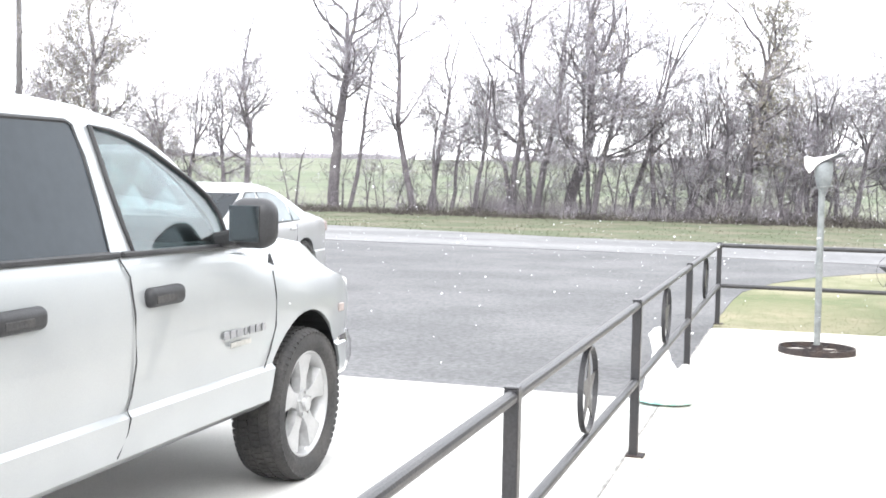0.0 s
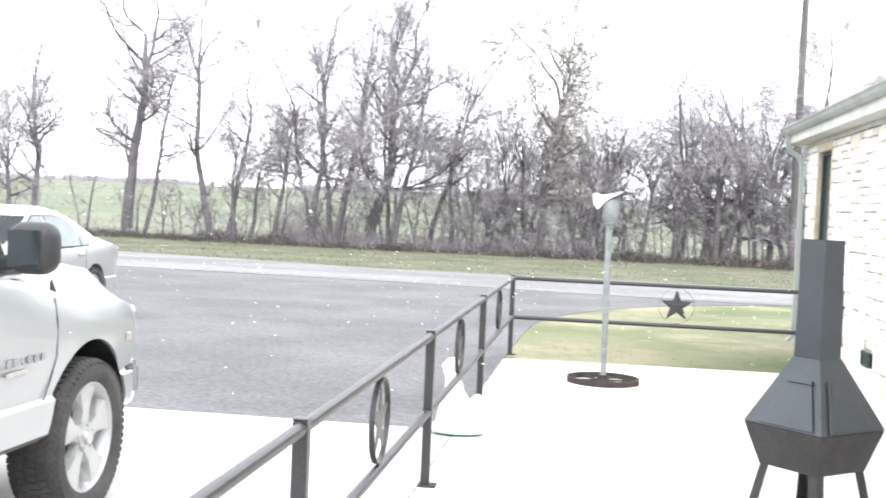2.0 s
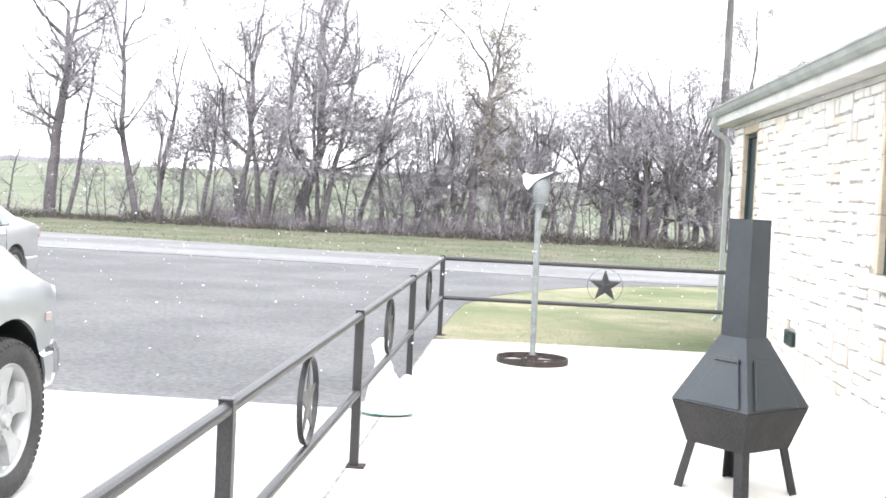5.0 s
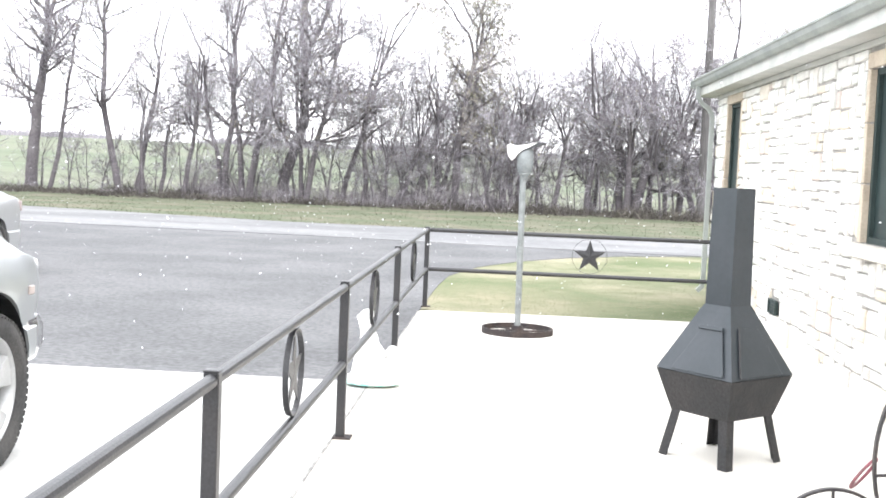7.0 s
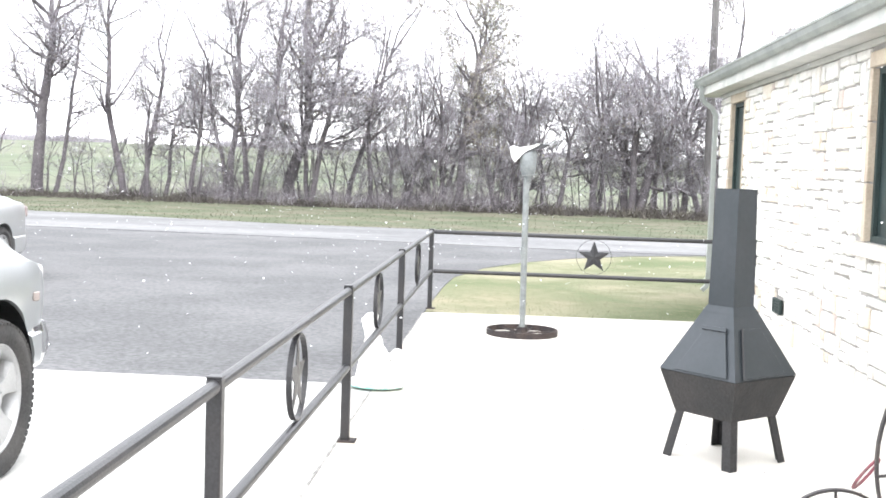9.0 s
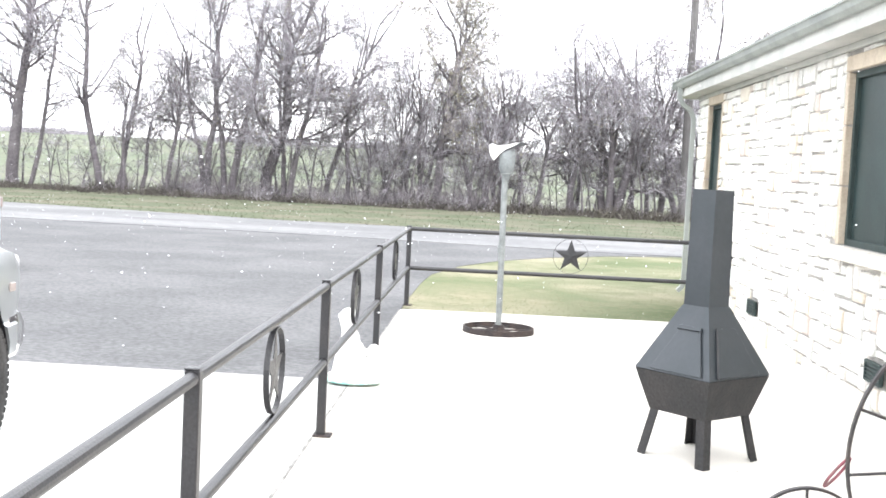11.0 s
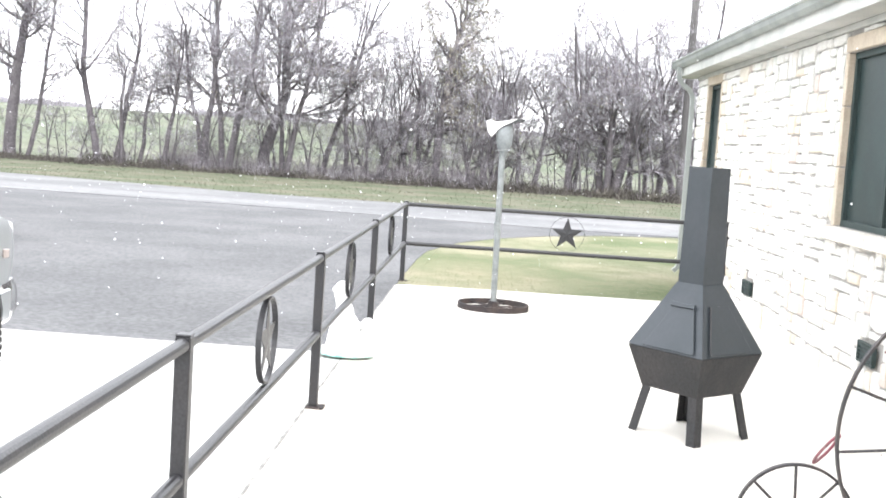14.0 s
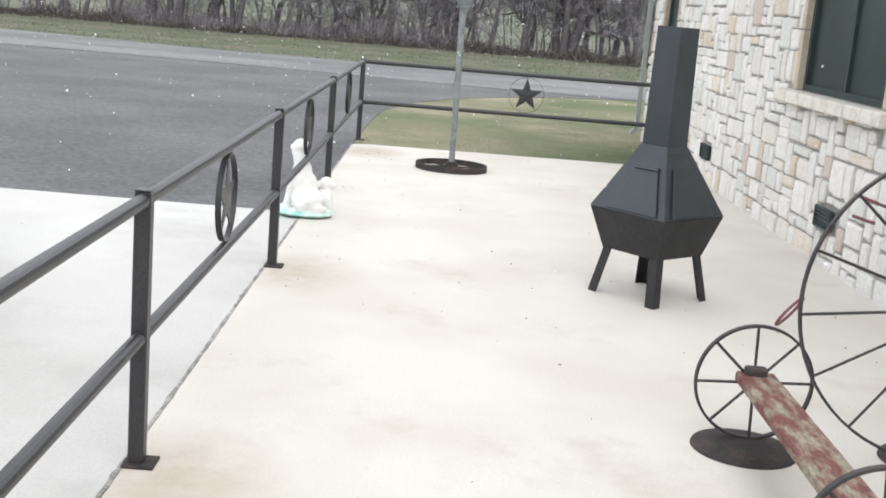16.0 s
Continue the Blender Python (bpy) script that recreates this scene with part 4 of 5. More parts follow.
def lower_ring(y, hw, zb, zs, zh, crease):
    """One cross-section of a car body: underside, rocker, crease, flank, shoulder and lid."""
    half = [(0.55, zb), (0.88, zb), (0.950, zb + 0.02), (1.002, zb + 0.06), (1.010, crease - 0.10), (1.006, crease - 0.014), (0.980, crease + 0.006)]
    span = zs - crease
    half += [(0.996, crease + 0.3 * span), (1.0, crease + 0.6 * span), (0.988, crease + 0.82 * span), (0.962, crease + 0.96 * span), (0.90, zs + 0.005),
             (0.80, zs + 0.4 * (zh - zs)), (0.70, zh), (0.35, zh + 0.02)]
    return [(u * hw, y, z) for u, z in half] + [(-u * hw, y, z) for u, z in half[::-1]]


def plan_ring(z, yf, yb, hw, bulge=0.12, r=0.16):
    """One level of a cab: a rounded rectangle with a bowed front."""
    pts = []
    for cx, cy, a0 in ((hw - r, yf - r, 0), (-hw + r, yf - r, 90), (-hw + r, yb + r, 180), (hw - r, yb + r, 270)):
        for k in range(5):
            a = radians(a0 + 22.5 * k)
            x = cx + r * math.cos(a)
            y = cy + r * math.sin(a)
            if y > (yf + yb) / 2:
                y += bulge * (1 - (x / hw) ** 2)
            pts.append((x, y, z))
    return pts


def carve(bm, cutters):
    """A bmesh with other closed bmeshes cut out of it, as a new bmesh."""
    def solid(name, b):
        bmesh.ops.recalc_face_normals(b, faces=b.faces)
        me = bpy.data.meshes.new(name)
        b.to_mesh(me)
        b.free()
        return new(name, me)

    body = solid("cut", bm)
    tools = [solid("cutter", b) for b in cutters]
    for c in tools:
        mod = body.modifiers.new("cut", "BOOLEAN")
        mod.operation, mod.object, mod.solver = "DIFFERENCE", c, "EXACT"
    bpy.context.view_layer.update()
    done = bpy.data.meshes.new_from_object(body.evaluated_get(bpy.context.evaluated_depsgraph_get()))
    out = bmesh.new()
    out.from_mesh(done)
    for o in (body, *tools):
        bpy.data.objects.remove(o)
    return out


def cut_arches(bm, centres, radius, half_width, depth=0.34):
    """The body with its wheel arches cut out, as a new bmesh."""
    return carve(bm, [tube((s * (half_width + 0.2), y, z), (s * (half_width - depth), y, z), radius, n=40) for y, z in centres for s in (-1, 1)])


def revolve(profile, n=40):
    """A profile of (radius, x) turned round the x axis."""
    bm = bmesh.new()
    rows = [[bm.verts.new((x, math.cos(2 * math.pi * k / n) * r, math.sin(2 * math.pi * k / n) * r)) for k in range(n)] for r, x in profile]
    m = len(rows)
    for i in range(m):
        a, b = rows[i], rows[(i + 1) % m]
        for k in range(n):
            bm.faces.new((a[k], a[(k + 1) % n], b[(k + 1) % n], b[k]))
    return bm


def wheel_meshes(R, rim, width, spokes):
    w = width / 2
    tyre = revolve([(rim - 0.004, -w * 0.8), (rim + 0.03, -w * 0.97), (R - 0.07, -w), (R - 0.022, -w * 0.93), (R - 0.006, -w * 0.78), (R - 0.006, w * 0.78), (R - 0.022, w * 0.93),
                    (R - 0.07, w), (rim + 0.03, w * 0.97), (rim - 0.004, w * 0.8)], 56)
    blocks = bmesh.new()
    n = 62
    for k in range(n):
        for row, x in enumerate((-0.80, -0.42, 0.0, 0.42, 0.80)):
            a = 2 * math.pi * (k + 0.5 * (row % 2)) / n
            wide = 0.105 if abs(x) > 0.7 else 0.10
            m = pose(0, 0, 0, math.degrees(a), 0, 0) @ pose(x * w * 1.02, 0, R - 0.008 - (0.012 if abs(x) > 0.7 else 0), 0, 24 if x > 0.7 else -24 if x < -0.7 else 0, 12 * (row % 2))
            add_box(blocks, (wide * w * 3.1, 2 * math.pi * R / n * 0.70, 0.018), m)
    ring_bm = revolve([(rim, -w * 0.78), (rim, w * 0.80), (rim - 0.012, w * 0.82), (rim - 0.025, w * 0.70), (rim - 0.03, -w * 0.7)], 48)
    sp = bmesh.new()
    for k in range(spokes):
        m = pose(0, 0, 0, 360 * k / spokes, 0, 0)
        o = [(-0.050, 0.055), (0.050, 0.055), (0.17 * rim, rim * 0.50), (0.40 * rim, rim - 0.020), (-0.40 * rim, rim - 0.020), (-0.17 * rim, rim * 0.50)]
        lo = [sp.verts.new(m @ Vector((w * 0.30, a, b))) for a, b in o]
        hi = [sp.verts.new(m @ Vector((w * (0.60 + 0.12 * b / rim), a * 0.8, b))) for a, b in o]
        sp.faces.new(lo[::-1]), sp.faces.new(hi)
        for i in range(6):
            sp.faces.new((lo[i], lo[(i + 1) % 6], hi[(i + 1) % 6], hi[i]))
    hub = bmesh.new()
    add_tube(hub, (w * 0.3, 0, 0), (w * 0.72, 0, 0), 0.085, 0.075, 20)
    add_tube(hub, (w * 0.70, 0, 0), (w * 0.86, 0, 0), 0.042, 0.036, 16)
    for k in range(5):
        a = 2 * math.pi * k / 5 + 0.3
        add_tube(hub, (w * 0.6, math.cos(a) * 0.062, math.sin(a) * 0.062), (w * 0.79, math.cos(a) * 0.062, math.sin(a) * 0.062), 0.012, 0.010, 6)
    disc = bmesh.new()
    add_tube(disc, (-0.02, 0, 0), (0.005, 0, 0), rim * 0.86, n=32)
    return tyre, blocks, ring_bm, sp, hub, disc


def put_wheels(car, R, rim, width, spokes, places):
    first = []
    for i, (x, y) in enumerate(places):
        side = 1 if x > 0 else -1
        w = new("wheel")
        w.parent = car
        w.empty_display_size = 0.1
        w.matrix_basis = pose(x, y, R - 0.006, 14 * i, 0, 0) if side > 0 else pose(x, y, R - 0.006, 0, 0, 180)
        if not first:
            tyre, blocks, rim_bm, sp, hub, disc = wheel_meshes(R, rim, width, spokes)
            first = [part("tyre", tyre, RUBBER, w, "worn black tyre", True), part("tread", blocks, RUBBER, w), part("rim", rim_bm, ALLOY, w, "silver alloy rim", True),
                     part("spokes", sp, ALLOY, w), part("hub_cap", hub, ALLOY, w), part("brake_disc", disc, BLACKPLASTIC, w)]
        else:
            for p in first:
                o = new(p.name.split(".")[0], p.data)
                o.parent = w
                if "label" in p:
                    o["label"] = p["label"]


def side_pane(car, name, outline, lean, mat, s, lift, label="", thick=0.004):
    """A flat pane on the sloping flank; outline is (y, z), lean gives x at a height."""
    bm = bmesh.new()
    out = [bm.verts.new((s * (lean(z) + lift + thick), y, z)) for y, z in outline]
    inn = [bm.verts.new((s * (lean(z) + lift - 0.012), y, z)) for y, z in outline]
    bm.faces.new(out), bm.faces.new(inn[::-1])
    n = len(outline)
    for i in range(n):
        bm.faces.new((out[i], out[(i + 1) % n], inn[(i + 1) % n], inn[i]))
    return part(name, bm, mat, car, label)


def swell(outline, d):
    cy, cz = sum(p[0] for p in outline) / len(outline), sum(p[1] for p in outline) / len(outline)
    hy, hz = max(abs(p[0] - cy) for p in outline), max(abs(p[1] - cz) for p in outline)
    return [(cy + (y - cy) * (1 + d / hy), cz + (z - cz) * (1 + d / hz)) for y, z in outline]


def bowed_glass(car, name, levels, front, bulge, cover=0.86, mat=None):
    """A screen that follows the cab's own levels, front or rear."""
    bm = bmesh.new()
    rows = []
    for z, yf, yb, hw in levels:
        row = []
        for k in range(9):
            x = hw * cover * (-1 + k / 4)
            y = yf + bulge * (1 - (x / hw) ** 2) + 0.006 if front else yb - 0.006
            row.append(bm.verts.new((x, y, z)))
        rows.append(row)
    for a, b in zip(rows, rows[1:]):
        for k in range(8):
            bm.faces.new((a[k], a[k + 1], b[k + 1], b[k]))
    bmesh.ops.solidify(bm, geom=bm.faces[:], thickness=0.005)
    part(name, bm, mat or AUTOGLASS, car, "tinted screen glass", True).visible_shadow = mat is None


def pickup():
    car = thing("pickup_truck", (-3.56, 5.66, 0), "silver-white crew cab pickup truck parked on the driveway", "pickup truck")
    st = [(0.95, 0.74, 0.50, 0.93, 1.01), (0.90, 0.83, 0.46, 0.98, 1.10), (0.78, 0.90, 0.44, 1.02, 1.165), (0.58, 0.965, 0.44, 1.05, 1.21), (0.30, 0.995, 0.44, 1.085, 1.245), (0.0, 1.005, 0.44, 1.12, 1.265),
          (-0.35, 1.005, 0.44, 1.17, 1.28), (-0.62, 1.0, 0.44, 1.235, 1.27), (-0.85, 0.995, 0.44, 1.27, 1.275), (-1.5, 0.995, 0.44, 1.285, 1.285), (-2.95, 0.995, 0.44, 1.30, 1.30),
          (-3.02, 0.985, 0.46, 1.30, 1.28), (-4.0, 1.0, 0.46, 1.31, 1.28), (-4.75, 0.99, 0.47, 1.31, 1.28), (-4.85, 0.95, 0.5, 1.28, 1.25)]
    bm = loft([lower_ring(*s, crease=0.665) for s in st])
    bm = cut_arches(bm, [(0.0, 0.42), (-3.57, 0.42)], 0.475, 1.0)
    part("body", bm, SILVER, car, smooth=True)
    lean = lambda z: 0.958 - 0.36 * (z - 1.28)
    lv = [(1.24, -0.46, -2.95, 0.965), (1.30, -0.60, -2.95, 0.951), (1.42, -0.70, -2.95, 0.908), (1.54, -0.82, -2.94, 0.865), (1.66, -0.98, -2.92, 0.822), (1.76, -1.15, -2.90, 0.783), (1.82, -1.32, -2.88, 0.755),
          (1.865, -1.52, -2.84, 0.705), (1.89, -1.72, -2.78, 0.62), (1.90, -1.9, -2.7, 0.50)]
    fw = [(-1.595, 1.292), (-1.61, 1.40), (-1.625, 1.58), (-1.63, 1.775), (-1.50, 1.762), (-1.37, 1.735), (-1.24, 1.69), (-1.12, 1.632), (-1.0, 1.572), (-0.88, 1.495), (-0.835, 1.42), (-0.825, 1.34), (-0.82, 1.275)]
    rw = [(-2.66, 1.305), (-2.62, 1.77), (-2.56, 1.79), (-1.80, 1.79), (-1.765, 1.775), (-1.745, 1.66), (-1.75, 1.50), (-1.773, 1.298)]
    # hollow cab, open at the front side windows and the windscreen, with a dark lining
    inset = lambda d: loft([plan_ring(z, yf - d, yb + d, hw - d) for z, yf, yb, hw in [(1.20, *lv[0][1:])] + [(min(v[0], 1.905 - d), *v[1:]) for v in lv[1:8]]])
    opening = lambda: loft([[(x, y, z) for y, z in fw] for x in (-1.3, 1.3)])
    screen_hole = lambda: loft([[(-0.80, y, 1.34), (0.80, y, 1.34), (0.70, y, 1.72), (-0.70, y, 1.72)] for y in (-1.5, 0.2)])
    part("cab", carve(loft([plan_ring(*v) for v in lv]), [inset(0.05), opening(), screen_hole()]), SILVER, car, smooth=True)
    part("lining", carve(inset(0.052), [inset(0.062), opening(), screen_hole()]), CABTRIM, car, "dark grey cab lining")
    part("door_top", box((1.74, 1.95, 0.05), (0, -1.78, 1.262), bevel=0.01), CABTRIM, car)
    part("dashboard", box((1.55, 0.34, 0.14), (0, -0.80, 1.305), (8, 0, 0), 0.05, 3), CABTRIM, car, "dark dashboard", True)
    hoop = [Vector((0.18 * math.cos(a), 0, 0.18 * math.sin(a))) for a in (2 * math.pi * k / 24 for k in range(24))]
    wheel_at = pose(-0.40, -1.16, 1.33, -28, 0, 0)
    part("steering_wheel", sweep([wheel_at @ p for p in hoop], 0.016, 8, True), BLACKPLASTIC, car)
    for x in (-0.42, 0.42):
        seat = part("seat_back", box((0.50, 0.16, 0.42), (x, -1.74, 1.42), (-10, 0, 0), 0.06, 3), SEATCLOTH, car, "grey cloth seat back", True)
        part("headrest", box((0.27, 0.10, 0.17), (x, -1.79, 1.70), (-8, 0, 0), 0.04, 3), SEATCLOTH, seat, smooth=True)
    for s in (-1, 1):
        for o, mat, text in ((fw, SIDEGLASS, "pale tinted side glass"), (rw, AUTOGLASS, "dark tinted rear side glass")):
            rim = [(s * (lean(z) + 0.006), y, z) for y, z in swell(o, 0.006)]
            part("window_seal", sweep(rim, 0.011, 6, True), BLACKPLASTIC, car)
            clear = mat is SIDEGLASS
            side_pane(car, "window", o, lean, mat, s, 0.0 if clear else 0.008, text, 0.001).visible_shadow = not clear
        for y0, y1, z in ((-2.72, -1.70, 1.292), (-1.685, -0.66, 1.278)):
            part("belt_moulding", box((0.020, y1 - y0, 0.024), (s * 0.963, (y0 + y1) / 2, z), (-0.8, 0, 0), 0.006), BLACKPLASTIC, car)
        # door gaps
        for pts in ([(0.962, -1.70, 1.27), (0.985, -1.66, 1.20), (1.0005, -1.645, 1.05), (1.002, -1.64, 0.86), (0.986, -1.65, 0.73), (0.981, -1.675, 0.676), (1.004, -1.682, 0.65), (1.003, -1.70, 0.60), (1.000, -1.77, 0.51)],
                    [(0.986, -0.405, 1.13), (1.003, -0.40, 1.02), (1.004, -0.40, 0.86), (0.996, -0.45, 0.74), (0.992, -0.50, 0.665), (1.006, -0.53, 0.61)],
                    [(0.985, -2.70, 1.23), (0.999, -2.72, 1.0), (0.986, -2.72, 0.73), (0.981, -2.725, 0.676), (1.004, -2.727, 0.65), (1.003, -2.73, 0.60), (1.000, -2.74, 0.51)]):
            part("panel_gap", sweep([(s * (x - 0.001), y, z) for x, y, z in pts], 0.0034, 6), BLACKPLASTIC, car)
        for y in (-1.43, -2.345):
            h = part("door_handle", box((0.064, 0.27, 0.082), (s * 0.997, y, 1.105), bevel=0.031, seg=5), BLACKPLASTIC, car, "black plastic pull handle", True)
            part("handle_recess", box((0.006, 0.15, 0.030), (s * 1.0285, y - 0.03, 1.098), bevel=0.002), RUBBER, h)
        m = part("mirror", box((0.215, 0.16, 0.225), (s * 1.13, -0.90, 1.385), bevel=0.072, seg=5), BLACKPLASTIC, car, "large black door mirror", True)
        part("mirror_glass", box((0.142, 0.012, 0.160), (s * 1.122, -0.979, 1.385), (0, 0, s * 2), 0.001), MIRRORGLASS, m, "pale mirror glass")
        part("mirror_arm", box((0.16, 0.10, 0.07), (s * 1.0, -0.875, 1.315), (0, -s * 12, 0), 0.02, 2), BLACKPLASTIC, m)
        # model badge as plain bars
        for k, w in enumerate((0.045, 0.05, 0.055, 0.02, 0.045, 0.045, 0.04)):
            part("badge", box((0.006, w, 0.036), (s * 1.004, -0.91 + 0.062 * k, 0.872), (0, 0, 0), 0.002), BADGE, car)
        part("badge", box((0.004, 0.20, 0.024), (s * 1.003, -0.77, 0.822), bevel=0.001), BADGELIGHT, car)
        part("side_marker", box((0.012, 0.055, 0.05), (s * 0.985, 0.475, 0.86), (0, 0, -s * 10), 0.006), AMBER, car)
        part("headlight", box((0.22, 0.13, 0.20), (s * 0.74, 0.865, 0.90), (0, 0, -s * 28), 0.03, 2), LAMPCLEAR, car, "clear headlamp")
        part("tail_light", box((0.08, 0.05, 0.36), (s * 0.94, -4.84, 1.02), bevel=0.015), LAMPRED, car)
        for y in (0.0, -3.57):
            b = bmesh.new()
            rows = []
            for k in range(19):
                a = math.pi * (0.03 + 0.94 * k / 18)
                rows.append([b.verts.new((s * x, y + math.cos(a) * 0.471, 0.42 + math.sin(a) * 0.471)) for x in (0.975, 0.66)])
            for p, q in zip(rows, rows[1:]):
                b.faces.new((p[0], p[1], q[1], q[0]))
            bmesh.ops.solidify(b, geom=b.faces[:], thickness=0.006)
            part("wheel_well", b, BLACKPLASTIC, car)
            part("axle", tube((s * 0.30, y, 0.40), (s * 0.80, y, 0.40), 0.055), BLACKPLASTIC, car)
    bowed_glass(car, "windshield", lv[1:6], True, 0.12, 0.90, SIDEGLASS)
    bowed_glass(car, "rear_window", lv[2:5], False, 0.0, 0.78)
    rows = []
    for x, y in ((-0.955, 0.50), (-0.945, 0.62), (-0.90, 0.78), (-0.80, 0.90), (-0.5, 0.985), (0, 1.0), (0.5, 0.985), (0.80, 0.90), (0.90, 0.78), (0.945, 0.62), (0.955, 0.50)):
        k = Vector((x * 0.35, 1, 0)).normalized() if abs(x) < 0.85 else Vector((math.copysign(0.8, x), 0.5, 0)).normalized()
        p = Vector((x, y, 0))
        rows.append([p - k * 0.05 + Vector((0, 0, 0.47)), p + Vector((0, 0, 0.47)), p + k * 0.025 + Vector((0, 0, 0.53)), p + k * 0.025 + Vector((0, 0, 0.63)), p + Vector((0, 0, 0.69)), p - k * 0.05 + Vector((0, 0, 0.69))])
    part("front_bumper", loft(rows), CHROME, car, "chrome front bumper", True)
    part("rear_bumper", box((1.86, 0.18, 0.2), (0, -4.92, 0.60), bevel=0.04, seg=2), CHROME, car)
    part("grille", box((0.86, 0.05, 0.26), (0, 0.955, 0.84), bevel=0.02), CHROME, car)
    part("grille_bar", box((0.05, 0.06, 0.28), (0, 0.962, 0.84), bevel=0.01), CHROME, car)
    part("frame_rail", box((0.9, 5.2, 0.16), (0, -1.95, 0.40), bevel=0.02), BLACKPLASTIC, car)
    part("antenna_base", tube((0.945, -0.34, 1.13), (0.935, -0.345, 1.21), 0.022, 0.006), BLACKPLASTIC, car)
    put_wheels(car, 0.402, 0.282, 0.27, 5, [(0.885, 0.0), (-0.885, 0.0), (0.885, -3.57), (-0.885, -3.57)])


pickup()


def sedan():
    car = thing("sedan", (-7.90, 14.22, -0.03), "silver four-door sedan parked beyond the truck", "car", rz=180)
    st = [(2.34, 0.60, 0.30, 0.58, 0.62), (2.26, 0.74, 0.22, 0.64, 0.68), (2.0, 0.85, 0.19, 0.72, 0.78), (1.4, 0.90, 0.18, 0.82, 0.90), (0.9, 0.90, 0.18, 0.88, 0.96), (0.3, 0.90, 0.18, 0.92, 0.98), (-1.0, 0.90, 0.18, 0.955, 1.02),
          (-1.5, 0.895, 0.19, 0.965, 1.03), (-1.95, 0.87, 0.20, 0.96, 1.03), (-2.18, 0.81, 0.22, 0.94, 1.00), (-2.30, 0.74, 0.25, 0.80, 0.86), (-2.34, 0.66, 0.32, 0.66, 0.68)]
    bm = loft([lower_ring(*s, crease=0.48) for s in st])
    bm = cut_arches(bm, [(1.42, 0.32), (-1.28, 0.32)], 0.37, 0.9, 0.28)
    part("body", bm, SEDANPAINT, car, smooth=True)
    lv = [(0.90, 1.10, -1.80, 0.86), (1.0, 0.90, -1.62, 0.83), (1.12, 0.64, -1.36, 0.785), (1.24, 0.38, -1.10, 0.735), (1.34, 0.16, -0.86, 0.685), (1.41, 0.0, -0.62, 0.63), (1.45, -0.06, -0.48, 0.55), (1.47, -0.10, -0.42, 0.42)]
    part("cabin", loft([plan_ring(*v, bulge=0.08, r=0.14) for v in lv]), SEDANPAINT, car, smooth=True)
    lean = lambda z: 0.862 - 0.42 * (z - 0.92)
    panes = ([(0.95, 0.935), (0.40, 1.24), (0.22, 1.34), (-0.02, 1.345), (-0.06, 0.945)],
             [(-0.12, 0.945), (-0.09, 1.345), (-0.45, 1.34), (-0.66, 1.29), (-0.84, 1.19), (-0.88, 0.955)],
             [(-0.92, 0.955), (-0.89, 1.17), (-1.02, 1.09), (-1.14, 0.985), (-1.13, 0.955)])
    for s in (-1, 1):
        for o in panes:
            side_pane(car, "window_seal", swell(o, 0.02), lean, BLACKPLASTIC, s, 0.000)
            side_pane(car, "window", o, lean, SKYGLASS, s, 0.006, "side glass with the sky's reflection put into its pale colour")
        for y in (0.05, -0.82):
            part("door_handle", box((0.03, 0.18, 0.03), (s * 0.905, y, 0.83), bevel=0.008), SEDANPAINT, car)
        for y in (0.98, -0.09, -0.98):
            part("panel_gap", sweep([(s * 0.886, y, 0.90), (s * 0.901, y + 0.01, 0.7), (s * 0.90, y, 0.5), (s * 0.875, y, 0.3)], 0.004, 6), BLACKPLASTIC, car)
        part("tail_light", box((0.20, 0.10, 0.16), (s * 0.72, -2.23, 0.82), (0, 0, s * 30), 0.03, 2), LAMPPALE, car)
        part("headlight", box((0.24, 0.14, 0.12), (s * 0.68, 2.2, 0.60), (0, 0, -s * 30), 0.03, 2), LAMPCLEAR, car)
        part("mirror", box((0.18, 0.10, 0.12), (s * 0.96, 0.72, 0.98), bevel=0.03, seg=2), SEDANPAINT, car)
        for y in (1.42, -1.28):
            part("axle", tube((s * 0.3, y, 0.31), (s * 0.74, y, 0.31), 0.04), BLACKPLASTIC, car)
    bowed_glass(car, "windshield", lv[1:5], True, 0.08)
    bowed_glass(car, "rear_window", lv[1:5], False, 0.0, 0.78)
    part("rear_bumper", box((1.5, 0.14, 0.26), (0, -2.30, 0.46), bevel=0.05, seg=3), SEDANPAINT, car, smooth=True)
    put_wheels(car, 0.325, 0.22, 0.205, 6, [(0.79, 1.42), (-0.79, 1.42), (0.79, -1.28), (-0.79, -1.28)])


sedan()


# ---- wheel sculpture bench ----
def peeling_paint():
    m = material("peeling_red_paint_wood", (0.27, 0.235, 0.18), 0.8, vary=0.35, scale=14, fine=90, bump=0.5, second=(0.15, 0.055, 0.045), stretch=(1.6, 0.5, 1), patch=(0.40, 0.56))
    return m


PEEL = peeling_paint()
WIRE = material("dark_wheel_iron", (0.035, 0.033, 0.035), 0.55, 0.3, vary=0.3, scale=8, fine=90, bump=0.2, second=(0.06, 0.05, 0.048))
REDIRON = material("red_painted_iron", (0.20, 0.05, 0.07), 0.6, vary=0.25, scale=12, fine=80, bump=0.2, second=(0.12, 0.07, 0.07))


